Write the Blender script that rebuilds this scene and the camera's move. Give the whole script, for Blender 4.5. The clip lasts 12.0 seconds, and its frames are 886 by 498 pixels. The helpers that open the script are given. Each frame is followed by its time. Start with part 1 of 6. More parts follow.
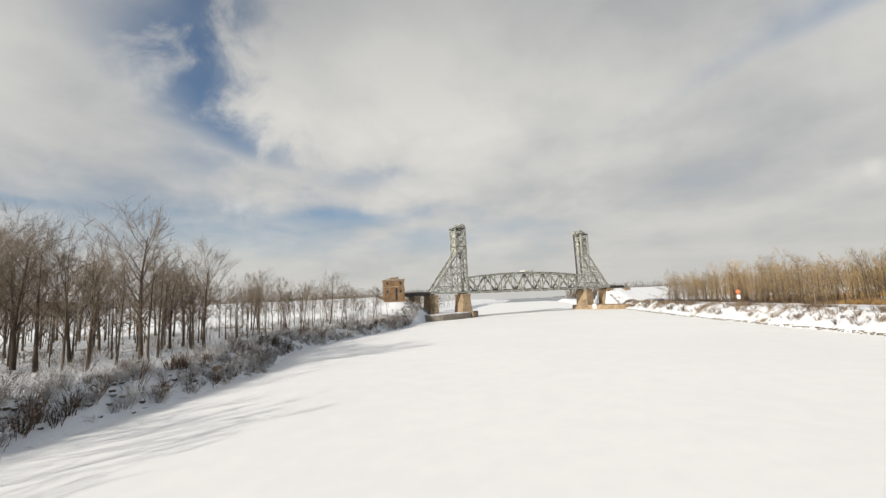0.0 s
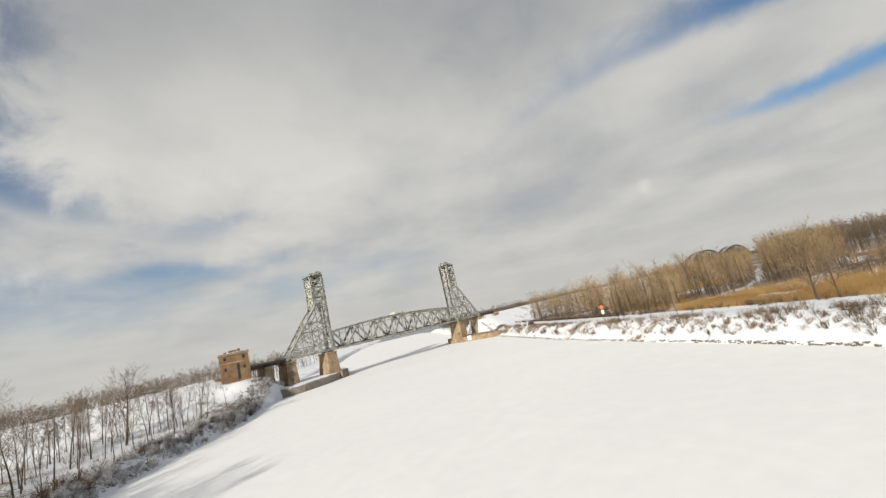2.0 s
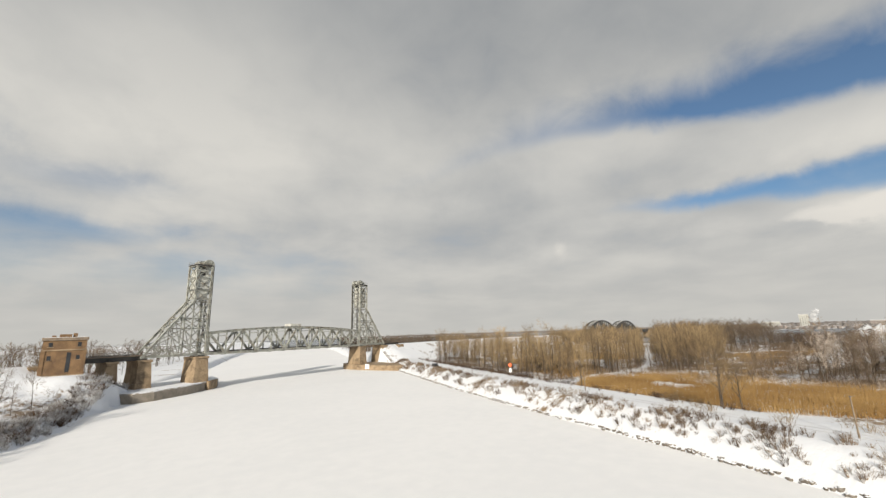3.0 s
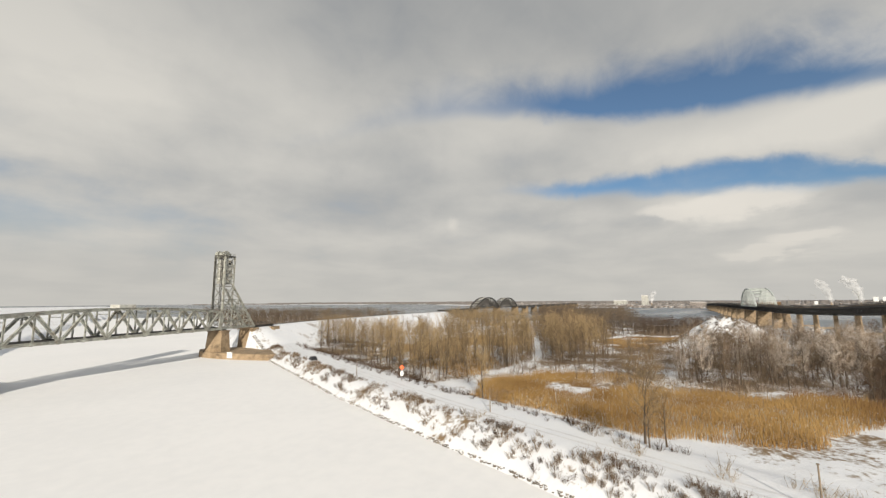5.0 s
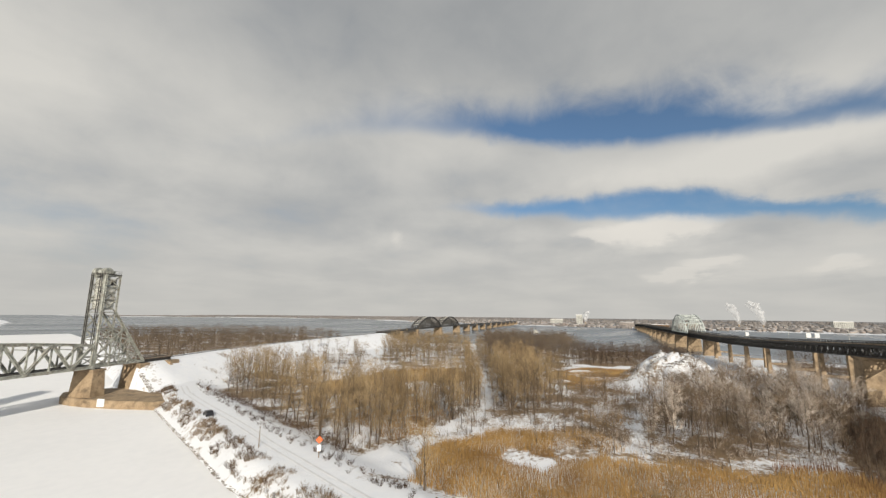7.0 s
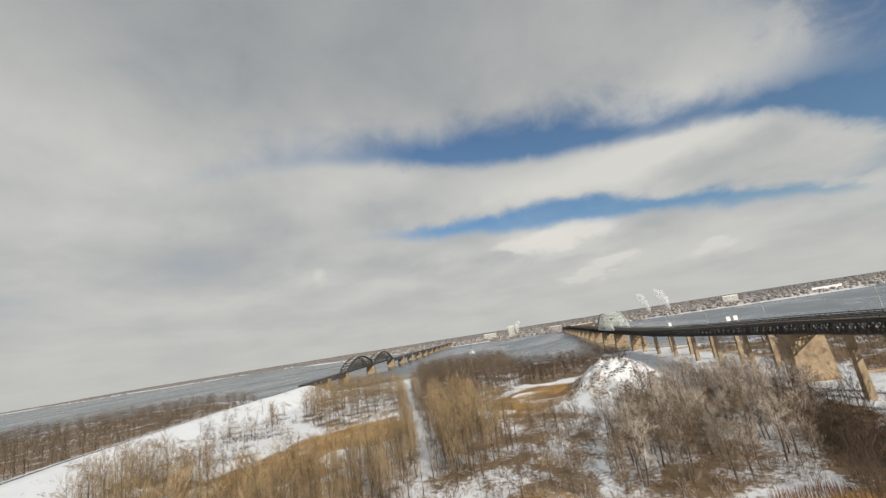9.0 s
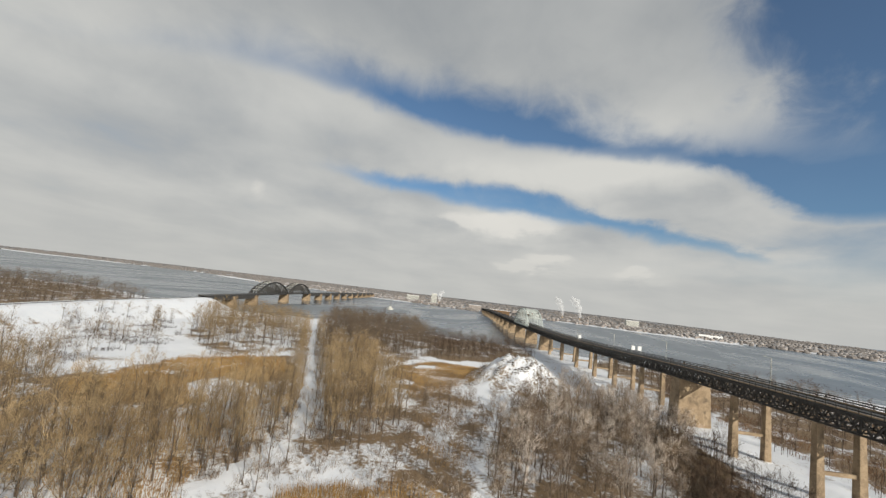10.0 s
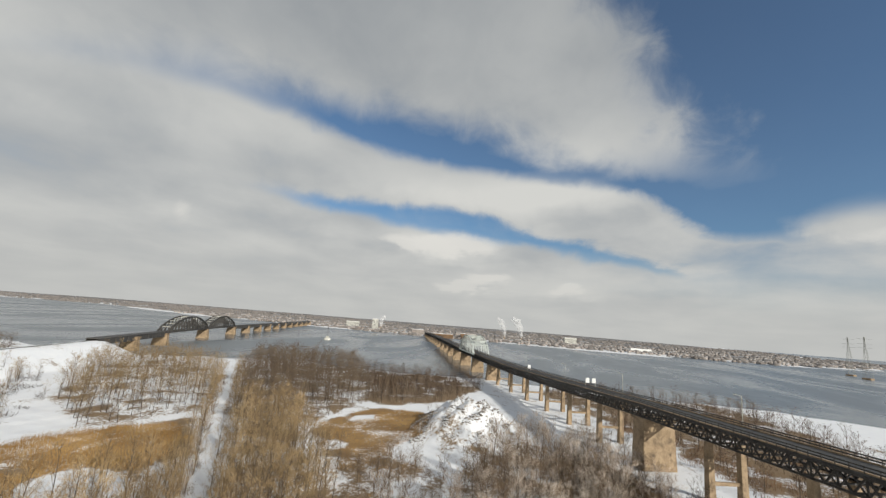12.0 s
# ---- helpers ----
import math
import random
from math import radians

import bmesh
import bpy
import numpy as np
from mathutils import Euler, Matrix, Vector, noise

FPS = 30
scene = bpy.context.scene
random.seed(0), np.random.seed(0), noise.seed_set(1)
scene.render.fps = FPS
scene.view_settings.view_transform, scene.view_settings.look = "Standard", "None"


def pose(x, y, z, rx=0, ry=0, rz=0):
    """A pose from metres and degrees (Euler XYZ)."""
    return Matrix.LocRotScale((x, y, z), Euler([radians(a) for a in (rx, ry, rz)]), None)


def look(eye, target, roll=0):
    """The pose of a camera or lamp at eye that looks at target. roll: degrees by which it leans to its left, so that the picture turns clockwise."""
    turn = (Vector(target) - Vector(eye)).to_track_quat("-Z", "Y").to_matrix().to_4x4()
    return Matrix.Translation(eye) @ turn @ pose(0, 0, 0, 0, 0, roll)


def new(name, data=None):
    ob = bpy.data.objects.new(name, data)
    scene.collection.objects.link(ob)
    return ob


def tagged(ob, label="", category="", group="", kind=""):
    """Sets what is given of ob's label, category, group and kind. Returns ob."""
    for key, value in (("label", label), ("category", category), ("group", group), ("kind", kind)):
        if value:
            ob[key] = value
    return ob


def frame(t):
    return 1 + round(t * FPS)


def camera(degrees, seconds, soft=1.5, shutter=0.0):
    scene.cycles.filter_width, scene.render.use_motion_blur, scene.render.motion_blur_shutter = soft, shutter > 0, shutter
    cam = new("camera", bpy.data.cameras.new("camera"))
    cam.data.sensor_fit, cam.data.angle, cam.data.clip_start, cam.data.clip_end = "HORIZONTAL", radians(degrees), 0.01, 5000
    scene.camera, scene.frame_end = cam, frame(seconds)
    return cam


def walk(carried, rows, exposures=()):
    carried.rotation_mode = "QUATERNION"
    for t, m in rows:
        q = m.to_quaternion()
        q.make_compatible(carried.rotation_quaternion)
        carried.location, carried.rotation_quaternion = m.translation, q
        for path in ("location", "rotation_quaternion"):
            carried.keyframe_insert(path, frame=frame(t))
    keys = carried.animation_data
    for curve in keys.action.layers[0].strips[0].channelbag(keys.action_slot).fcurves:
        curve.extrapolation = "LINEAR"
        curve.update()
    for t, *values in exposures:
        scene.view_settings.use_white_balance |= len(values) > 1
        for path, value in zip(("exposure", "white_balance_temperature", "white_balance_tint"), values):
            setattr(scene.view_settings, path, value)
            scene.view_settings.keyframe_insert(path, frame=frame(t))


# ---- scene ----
cam = camera(96.0, 12.0, soft=1.35)
ROWS = [
    (0.0, -0.44, 0.77, 8.84, 7.50, 2.71, -0.20),
    (0.5, 0.46, 5.45, 10.12, 10.95, 5.78, -0.50),
    (1.0, 1.46, 10.16, 11.45, 12.15, 8.87, -5.39),
    (1.5, 2.67, 14.83, 12.89, 11.31, 6.92, -11.37),
    (2.0, 4.18, 19.43, 14.42, 10.22, 12.59, -18.21),
    (2.5, 5.97, 23.96, 15.98, 13.32, 1.74, -24.12),
    (2.7, 6.73, 25.76, 16.63, 12.88, 0.57, -28.18),
    (4.3, 15.21, 39.59, 22.73, 10.24, 7.21, -40.69),
    (4.5, 16.63, 41.08, 23.41, 9.21, 5.06, -44.40),
    (5.0, 20.25, 44.76, 25.09, 7.39, 0.34, -47.29),
    (5.5, 24.11, 48.49, 26.87, 9.49, -7.67, -49.31),
    (6.0, 28.09, 52.02, 28.84, 10.83, -3.84, -52.62),
    (6.5, 32.12, 55.29, 30.84, 10.48, 0.37, -52.63),
    (7.0, 36.24, 58.28, 32.65, 9.42, -0.56, -55.66),
    (7.2, 37.95, 59.40, 33.32, 8.59, -1.35, -59.43),
    (8.8, 55.99, 64.84, 37.12, 12.28, 11.52, -63.99),
    (9.0, 58.23, 65.50, 37.68, 12.50, 8.91, -64.77),
    (9.5, 63.79, 67.16, 39.13, 10.83, 2.73, -69.80),
    (10.0, 69.20, 68.75, 40.65, 6.47, -6.69, -75.53),
    (10.5, 74.49, 70.15, 42.25, 4.75, -2.88, -78.98),
    (11.0, 79.70, 71.39, 43.86, 8.73, -4.86, -81.25),
    (11.5, 84.82, 72.43, 45.54, 10.00, -5.03, -82.88),
    (12.0, 89.85, 73.32, 47.28, 10.36, -4.46, -83.71),
]
walk(cam, [(t, pose(x, y, z, 90 + pitch, roll, yaw)) for t, x, y, z, pitch, roll, yaw in ROWS],
     ((0.0, -0.03, 6500, 10), (2.5, -0.1, 6540, 10), (4.5, -0.13, 6680, 10), (7.0, -0.15, 6560, 10), (9.0, -0.17, 6450, 9), (12.0, -0.18, 6350, 9)))

# ---- world, sun ----
SUN_AZ, SUN_EL = 223.0, 24.0


def math_node(nt, op, a, b=None, c=None, clamp=False):
    n = nt.nodes.new("ShaderNodeMath")
    n.operation, n.use_clamp = op, clamp
    for i, v in enumerate((a, b, c)):
        if v is None:
            continue
        if isinstance(v, (int, float)):
            n.inputs[i].default_value = v
        else:
            nt.links.new(v, n.inputs[i])
    return n.outputs[0]


def smooth(nt, v, lo, hi):
    n = nt.nodes.new("ShaderNodeMapRange")
    n.interpolation_type = "SMOOTHSTEP"
    nt.links.new(v, n.inputs["Value"])
    n.inputs["From Min"].default_value, n.inputs["From Max"].default_value = lo, hi
    return n.outputs["Result"]


def mix_rgb(nt, fac, a, b, blend="MIX"):
    n = nt.nodes.new("ShaderNodeMix")
    n.data_type, n.blend_type = "RGBA", blend
    for sock, v in ((n.inputs[0], fac), (n.inputs[6], a), (n.inputs[7], b)):
        if isinstance(v, (int, float)):
            sock.default_value = v
        elif isinstance(v, tuple):
            sock.default_value = (*v, 1)
        else:
            nt.links.new(v, sock)
    return n.outputs[2]


def noise_node(nt, vec, scale, detail=5.0, rough=0.55, dist=0.0):
    n = nt.nodes.new("ShaderNodeTexNoise")
    n.inputs["Scale"].default_value, n.inputs["Detail"].default_value = scale, detail
    n.inputs["Roughness"].default_value, n.inputs["Distortion"].default_value = rough, dist
    if vec is not None:
        nt.links.new(vec, n.inputs["Vector"])
    return n.outputs["Fac"]


def build_world():
    world = bpy.data.worlds.new("sky")
    world.use_nodes = True
    scene.world = world
    nt = world.node_tree
    nt.nodes.clear()

    def m(*a, **k):
        return math_node(nt, *a, **k)

    coord = nt.nodes.new("ShaderNodeTexCoord")
    sep = nt.nodes.new("ShaderNodeSeparateXYZ")
    nt.links.new(coord.outputs["Generated"], sep.inputs[0])
    x, y, z = sep.outputs
    az0 = m("MULTIPLY", m("ARCTAN2", x, y), 57.2958)
    el0 = m("MULTIPLY", m("ARCSINE", z), 57.2958)
    # cloud layer seen in perspective
    deep = m("ADD", m("MAXIMUM", z, 0.0), 0.16)
    com = nt.nodes.new("ShaderNodeCombineXYZ")
    nt.links.new(m("DIVIDE", x, deep), com.inputs[0])
    nt.links.new(m("DIVIDE", y, deep), com.inputs[1])
    flat = com.outputs[0]
    big = noise_node(nt, flat, 0.8, 2, 0.45)
    mid = noise_node(nt, flat, 1.7, 5, 0.5, 0.2)
    fine = noise_node(nt, coord.outputs["Generated"], 9.0, 8, 0.6, 0.4)
    az = m("ADD", az0, m("MULTIPLY", m("SUBTRACT", big, 0.5), 26.0))
    el = m("ADD", el0, m("ADD", m("MULTIPLY", m("SUBTRACT", mid, 0.5), 5.0), m("MULTIPLY", m("SUBTRACT", fine, 0.5), 1.4)))

    def blob(ca, ce, wa, we, amp=1.0, a=None, e=None):
        da = m("DIVIDE", m("SUBTRACT", a or az, ca), wa)
        de = m("DIVIDE", m("SUBTRACT", e or el, ce), we)
        return m("MULTIPLY", m("EXPONENT", m("MULTIPLY", m("ADD", m("MULTIPLY", da, da), m("MULTIPLY", de, de)), -1.0)), amp)

    az1 = m("ADD", az0, m("ADD", m("MULTIPLY", m("SUBTRACT", mid, 0.5), 9.0), m("MULTIPLY", m("SUBTRACT", fine, 0.5), 5.0)))
    el1 = m("ADD", el0, m("ADD", m("MULTIPLY", m("SUBTRACT", mid, 0.5), 2.6), m("MULTIPLY", m("SUBTRACT", fine, 0.5), 2.2)))

    az2 = m("ADD", az0, m("ADD", m("MULTIPLY", m("SUBTRACT", mid, 0.5), 24.0), m("MULTIPLY", m("SUBTRACT", fine, 0.5), 22.0)))

    def edge(v, points):
        """A cloud's edge: straight stretches through (v, height) points."""
        total = points[0][1]
        for (a0, h0), (a1, h1) in zip(points, points[1:]):
            k = m("MINIMUM", m("MAXIMUM", m("SUBTRACT", v, a0), 0.0), a1 - a0)
            total = m("ADD", total, m("MULTIPLY", k, (h1 - h0) / (a1 - a0)))
        return total

    def over(v, w, lo, hi):
        return smooth(nt, m("SUBTRACT", v, w), lo, hi)

    # a slanting, broken rift in the west
    rift = m("MULTIPLY", over(az1, edge(el1, [(17, -22), (19, -28), (23, -37), (29, -43), (36, -50)]), -9.0, 9.0),
             m("SUBTRACT", 1.0, over(az1, edge(el1, [(17, -13), (19.5, -18), (23.5, -21), (31, -25), (37, -26)]), -9.0, 6.0)))
    rift = m("MULTIPLY", m("MULTIPLY", rift, smooth(nt, el1, 16.0, 21.0)), m("SUBTRACT", 1.0, m("MAXIMUM", m("MULTIPLY", smooth(nt, fine, 0.40, 0.70), 0.45), blob(-44, 36.5, 8, 5, 0.9, az1, el1))))
    # the long rift in the east, open to the south
    upper = m("MULTIPLY", over(el1, edge(az1, [(16, 17.5), (24, 21.5), (40, 27.5), (49, 30.5), (66, 29), (82, 28), (90, 27.2), (98, 25), (112, 22), (127, 19)]), -4.5, 3.6),
              m("SUBTRACT", 1.0, over(az2, edge(el1, [(19, 122), (26, 117), (36, 111), (41, 107)]), -12.0, 9.0)))
    long_rift = m("MULTIPLY", over(el1, edge(az1, [(16, 15), (24, 19), (40, 24), (52, 25.5), (60, 25), (67, 23.5), (82, 21.5), (98, 20.3), (106, 19), (113, 15.5), (118, 12), (126, 10.2), (140, 8.5)]), -1.2, 2.2), m("SUBTRACT", 1.0, upper))
    long_rift = m("MULTIPLY", m("SUBTRACT", long_rift, blob(131, 12.4, 6.0, 2.3, 1.1, az1, el1)), m("MULTIPLY", edge(az1, [(12, 0.0), (24, 0.3), (45, 0.55), (66, 1.15)]), m("SUBTRACT", 1.0, smooth(nt, az0, 155, 175))))
    low_rift = m("MULTIPLY", over(el1, edge(az1, [(53, 15.3), (60, 14.6), (68, 13.6), (83, 12.5), (98, 10.6), (106, 8.8), (116, 7.4)]), -1.0, 1.3),
                 m("SUBTRACT", 1.0, over(el1, edge(az1, [(53, 16.0), (68, 16.2), (83, 16.6), (90, 15.7), (98, 13.4), (109, 10.4), (118, 8.8)]), -1.4, 1.0)))
    low_rift = m("MULTIPLY", low_rift, m("MULTIPLY", smooth(nt, az1, 46.0, 68.0), m("SUBTRACT", 1.0, smooth(nt, az1, 112.0, 122.0))))
    gaps = [m("MULTIPLY", rift, 0.9), m("MAXIMUM", long_rift, 0.0), m("MULTIPLY", low_rift, 0.95), blob(-56, 31, 8, 10, 0.5), blob(-3, 9, 24, 4.5, 0.36), blob(126, 8, 17, 5, 0.5),
            blob(-17, 12.2, 17, 2.2, 0.62, az1, el1), blob(-30, 11.0, 28, 6.0, 0.55, az1, el1), blob(-48, 11.5, 6, 1.4, 0.55, az1, el1), blob(-31, 19, 7, 6, 0.5, az1, el1), blob(-12, 17.5, 9, 2.0, 0.4, az1, el1)]
    g = gaps[0]
    for other in gaps[1:]:
        g = m("MAXIMUM", g, other)
    body = m("ADD", m("SUBTRACT", 1.0, g), m("ADD", m("MULTIPLY", m("SUBTRACT", mid, 0.5), 0.8), m("MULTIPLY", m("SUBTRACT", fine, 0.5), 0.35)))
    cover = m("MAXIMUM", smooth(nt, body, -0.15, 0.95), 0.05)

    sky = nt.nodes.new("ShaderNodeTexSky")
    sky.sky_type, sky.sun_disc = "NISHITA", False
    sky.sun_elevation, sky.sun_rotation = radians(SUN_EL), radians(SUN_AZ)
    sky.air_density, sky.dust_density, sky.ozone_density = 1.0, 0.6, 2.0
    blue = mix_rgb(nt, 1.0, sky.outputs[0], SKY, "MULTIPLY")
    # cloud light and shade
    tone = m("ADD", m("MULTIPLY", mid, 0.45), m("ADD", m("MULTIPLY", big, 0.4), m("MULTIPLY", fine, 0.15)))
    puffs = blob(82, 11, 9, 2.2, 1.0, az0)
    for b in (blob(89, 5.8, 5, 1.4, 1.0, az0), blob(101, 5.4, 4, 1.2, 0.7, az0),
              blob(-4, 29, 24, 11, 1.0), blob(96, 18.5, 24, 2.4, 0.7)):
        puffs = m("MAXIMUM", puffs, b)
    light = m("ADD", m("MULTIPLY", smooth(nt, tone, 0.28, 0.72), 0.8), m("MULTIPLY", puffs, 0.7), clamp=True)
    cloud = mix_rgb(nt, light, CLOUD_DARK, CLOUD_LIGHT)
    # clouds darken with height, which also stands in for lens vignetting
    cloud = mix_rgb(nt, smooth(nt, el0, 18.0, 48.0), cloud, mix_rgb(nt, 1.0, cloud, (0.68, 0.70, 0.73), "MULTIPLY"))
    heap = blob(84, 11.2, 8, 1.7, 1.0, az0)
    for b in (blob(78, 10.6, 5, 1.3, 0.9, az0), blob(90, 6.6, 4, 1.0, 1.0, az0), blob(86, 5.4, 5, 0.9, 0.9, az0), blob(48.8, 10.6, 1.7, 2.7, 0.58, az0, el0), blob(101, 5.6, 3.5, 0.8, 0.85, az0), blob(133, 12, 7, 1.8, 0.6, az0), blob(-27, 13.5, 3.5, 2.2, 0.6, az0)):
        heap = m("MAXIMUM", heap, b)
    heap = smooth(nt, m("ADD", heap, m("MULTIPLY", m("SUBTRACT", fine, 0.5), 0.9)), 0.35, 0.75)
    cloud = mix_rgb(nt, m("MULTIPLY", heap, 0.6), cloud, (0.90, 0.86, 0.79))
    colour = mix_rgb(nt, cover, blue, cloud)
    haze = m("SUBTRACT", 1.0, smooth(nt, el0, -1.0, 13.0))
    colour = mix_rgb(nt, m("MULTIPLY", haze, 0.75), colour, HAZE)
    back = nt.nodes.new("ShaderNodeBackground")
    nt.links.new(colour, back.inputs["Color"])
    out = nt.nodes.new("ShaderNodeOutputWorld")
    nt.links.new(back.outputs[0], out.inputs[0])


SKY = (0.074, 0.093, 0.104)
CLOUD_DARK, CLOUD_LIGHT, HAZE = (0.44, 0.455, 0.462), (0.75, 0.735, 0.69), (0.62, 0.61, 0.575)
build_world()
sun = new("sun", bpy.data.lights.new("sun", "SUN"))
sun.data.energy, sun.data.angle, sun.data.color = 5.0, radians(0.6), (1.0, 0.94, 0.84)
a, e = radians(SUN_AZ), radians(SUN_EL)
to_sun = Vector((math.sin(a) * math.cos(e), math.cos(a) * math.cos(e), math.sin(e)))
sun.matrix_world = look(to_sun * 300, (0, 0, 0))


# ---- materials ----
def material(name, low, high, scale=0.6, rough=0.8, bump=0.15, fine=8.0, metal=0.0, snow=0.0, snow_scale=0.5, per_object=0.0, third=None, third_scale=0.1, third_cut=0.6):
    """A weathered surface: two colours mixed by coarse and fine noise; snow lies on what faces up."""
    mt = bpy.data.materials.new(name)
    mt.use_nodes = True
    nt = mt.node_tree
    bsdf = nt.nodes["Principled BSDF"]
    geo = nt.nodes.new("ShaderNodeNewGeometry")
    pos = geo.outputs["Position"]
    n1 = noise_node(nt, pos, scale, 5, 0.6)
    n2 = noise_node(nt, pos, fine, 4, 0.6)
    f = math_node(nt, "ADD", math_node(nt, "MULTIPLY", n1, 0.6), math_node(nt, "MULTIPLY", n2, 0.4))
    col = mix_rgb(nt, smooth(nt, f, 0.36, 0.64), low, high)
    if third:
        n3 = noise_node(nt, pos, third_scale, 6, 0.65, 0.5)
        col = mix_rgb(nt, smooth(nt, n3, third_cut - 0.16, third_cut + 0.16), col, third)
    if per_object:
        info = nt.nodes.new("ShaderNodeObjectInfo")
        v = math_node(nt, "ADD", 1.0 - per_object, math_node(nt, "MULTIPLY", info.outputs["Random"], 2 * per_object))
        hsv = nt.nodes.new("ShaderNodeHueSaturation")
        nt.links.new(v, hsv.inputs["Value"])
        nt.links.new(col, hsv.inputs["Color"])
        col = hsv.outputs[0]
    r = rough
    if snow:
        sep = nt.nodes.new("ShaderNodeSeparateXYZ")
        nt.links.new(geo.outputs["Normal"], sep.inputs[0])
        ns = noise_node(nt, pos, snow_scale, 5, 0.6)
        s = smooth(nt, math_node(nt, "ADD", sep.outputs[2], math_node(nt, "MULTIPLY", math_node(nt, "SUBTRACT", ns, 0.5), 1.6)), 1.0 - snow, 1.25 - snow)
        col = mix_rgb(nt, s, col, (0.84, 0.85, 0.87))
    nt.links.new(col, bsdf.inputs["Base Color"])
    bsdf.inputs["Roughness"].default_value, bsdf.inputs["Metallic"].default_value = r, metal
    if bump:
        b = nt.nodes.new("ShaderNodeBump")
        b.inputs["Strength"].default_value, b.inputs["Distance"].default_value = bump, 0.25
        nt.links.new(f, b.inputs["Height"])
        nt.links.new(b.outputs[0], bsdf.inputs["Normal"])
    return mt


def water_material():
    mt = bpy.data.materials.new("river water")
    mt.use_nodes = True
    nt = mt.node_tree
    bsdf = nt.nodes["Principled BSDF"]
    geo = nt.nodes.new("ShaderNodeNewGeometry")
    mp = nt.nodes.new("ShaderNodeMapping")
    mp.inputs["Scale"].default_value = (0.35, 1.0, 1.0)
    nt.links.new(geo.outputs["Position"], mp.inputs[0])
    n1 = noise_node(nt, mp.outputs[0], 0.35, 4, 0.6)
    n2 = noise_node(nt, mp.outputs[0], 0.008, 5, 0.6, 1.0)
    col = mix_rgb(nt, smooth(nt, n2, 0.35, 0.7), (0.09, 0.112, 0.132), (0.18, 0.197, 0.21))
    nt.links.new(col, bsdf.inputs["Base Color"])
    nt.links.new(math_node(nt, "ADD", 0.16, math_node(nt, "MULTIPLY", smooth(nt, n2, 0.4, 0.65), 0.25)), bsdf.inputs["Roughness"])
    b = nt.nodes.new("ShaderNodeBump")
    b.inputs["Strength"].default_value, b.inputs["Distance"].default_value = 0.5, 0.4
    nt.links.new(n1, b.inputs["Height"])
    nt.links.new(b.outputs[0], bsdf.inputs["Normal"])
    return mt


def ground_material():
    """Snow over dead grass; darker woods and fields with scattered snow beyond the river."""
    mt = bpy.data.materials.new("snowy ground")
    mt.use_nodes = True
    nt = mt.node_tree
    bsdf = nt.nodes["Principled BSDF"]
    geo = nt.nodes.new("ShaderNodeNewGeometry")
    pos = geo.outputs["Position"]
    sep = nt.nodes.new("ShaderNodeSeparateXYZ")
    nt.links.new(pos, sep.inputs[0])
    n1 = noise_node(nt, pos, 0.06, 7, 0.62, 0.4)
    n2 = noise_node(nt, pos, 0.9, 5, 0.65)
    snow = mix_rgb(nt, noise_node(nt, pos, 0.25, 6, 0.6), (0.74, 0.76, 0.80), (0.88, 0.88, 0.875))
    grass = mix_rgb(nt, n2, (0.13, 0.085, 0.045), (0.30, 0.205, 0.11))
    f = math_node(nt, "ADD", math_node(nt, "MULTIPLY", n1, 0.62), math_node(nt, "MULTIPLY", n2, 0.38))
    cover = nt.nodes.new("ShaderNodeAttribute")
    cover.attribute_name = "litter"
    f = math_node(nt, "ADD", f, math_node(nt, "MULTIPLY", cover.outputs["Fac"], 0.17))
    near = mix_rgb(nt, smooth(nt, f, 0.55, 0.64), snow, grass)
    nfar = noise_node(nt, pos, 0.012, 8, 0.7, 0.5)
    far = mix_rgb(nt, smooth(nt, nfar, 0.50, 0.60), (0.13, 0.115, 0.10), (0.45, 0.45, 0.46))
    shore = smooth(nt, sep.outputs[2], 1.2, 3.2)
    far = mix_rgb(nt, shore, (0.80, 0.80, 0.81), far)
    col = mix_rgb(nt, smooth(nt, sep.outputs[0], 800.0, 900.0), near, far)
    nt.links.new(col, bsdf.inputs["Base Color"])
    bsdf.inputs["Roughness"].default_value = 0.75
    b = nt.nodes.new("ShaderNodeBump")
    b.inputs["Strength"].default_value, b.inputs["Distance"].default_value = 0.35, 0.5
    nt.links.new(n2, b.inputs["Height"])
    nt.links.new(b.outputs[0], bsdf.inputs["Normal"])
    return mt


SNOW_GROUND = ground_material()
WATER = water_material()
ICE = material("snow on ice", (0.875, 0.87, 0.86), (0.925, 0.915, 0.90), 0.025, 0.7, 0.08, 0.4)
SNOW = material("packed snow", (0.78, 0.79, 0.81), (0.88, 0.88, 0.87), 0.4, 0.7, 0.25, 3.0)
RUT = material("grey packed snow", (0.64, 0.64, 0.65), (0.78, 0.78, 0.78), 0.3, 0.6, 0.3, 4.0)
STEEL = material("grey painted steel", (0.22, 0.222, 0.20), (0.54, 0.545, 0.48), 0.8, 0.5, 0.1, 6.0, 0.2, third=(0.20, 0.15, 0.10), third_scale=0.5, third_cut=0.62)
STEEL_DARK = material("dark weathered steel", (0.045, 0.043, 0.04), (0.09, 0.083, 0.075), 0.8, 0.6, 0.1, 6.0, 0.2)
STEEL_GREEN = material("pale green painted steel", (0.44, 0.48, 0.45), (0.60, 0.63, 0.60), 0.8, 0.5, 0.1, 6.0, 0.1)
PLATE = material("pale grey plate", (0.46, 0.46, 0.42), (0.66, 0.65, 0.59), 0.5, 0.7, 0.15, 4.0, third=(0.24, 0.20, 0.16), third_scale=0.35, third_cut=0.63)
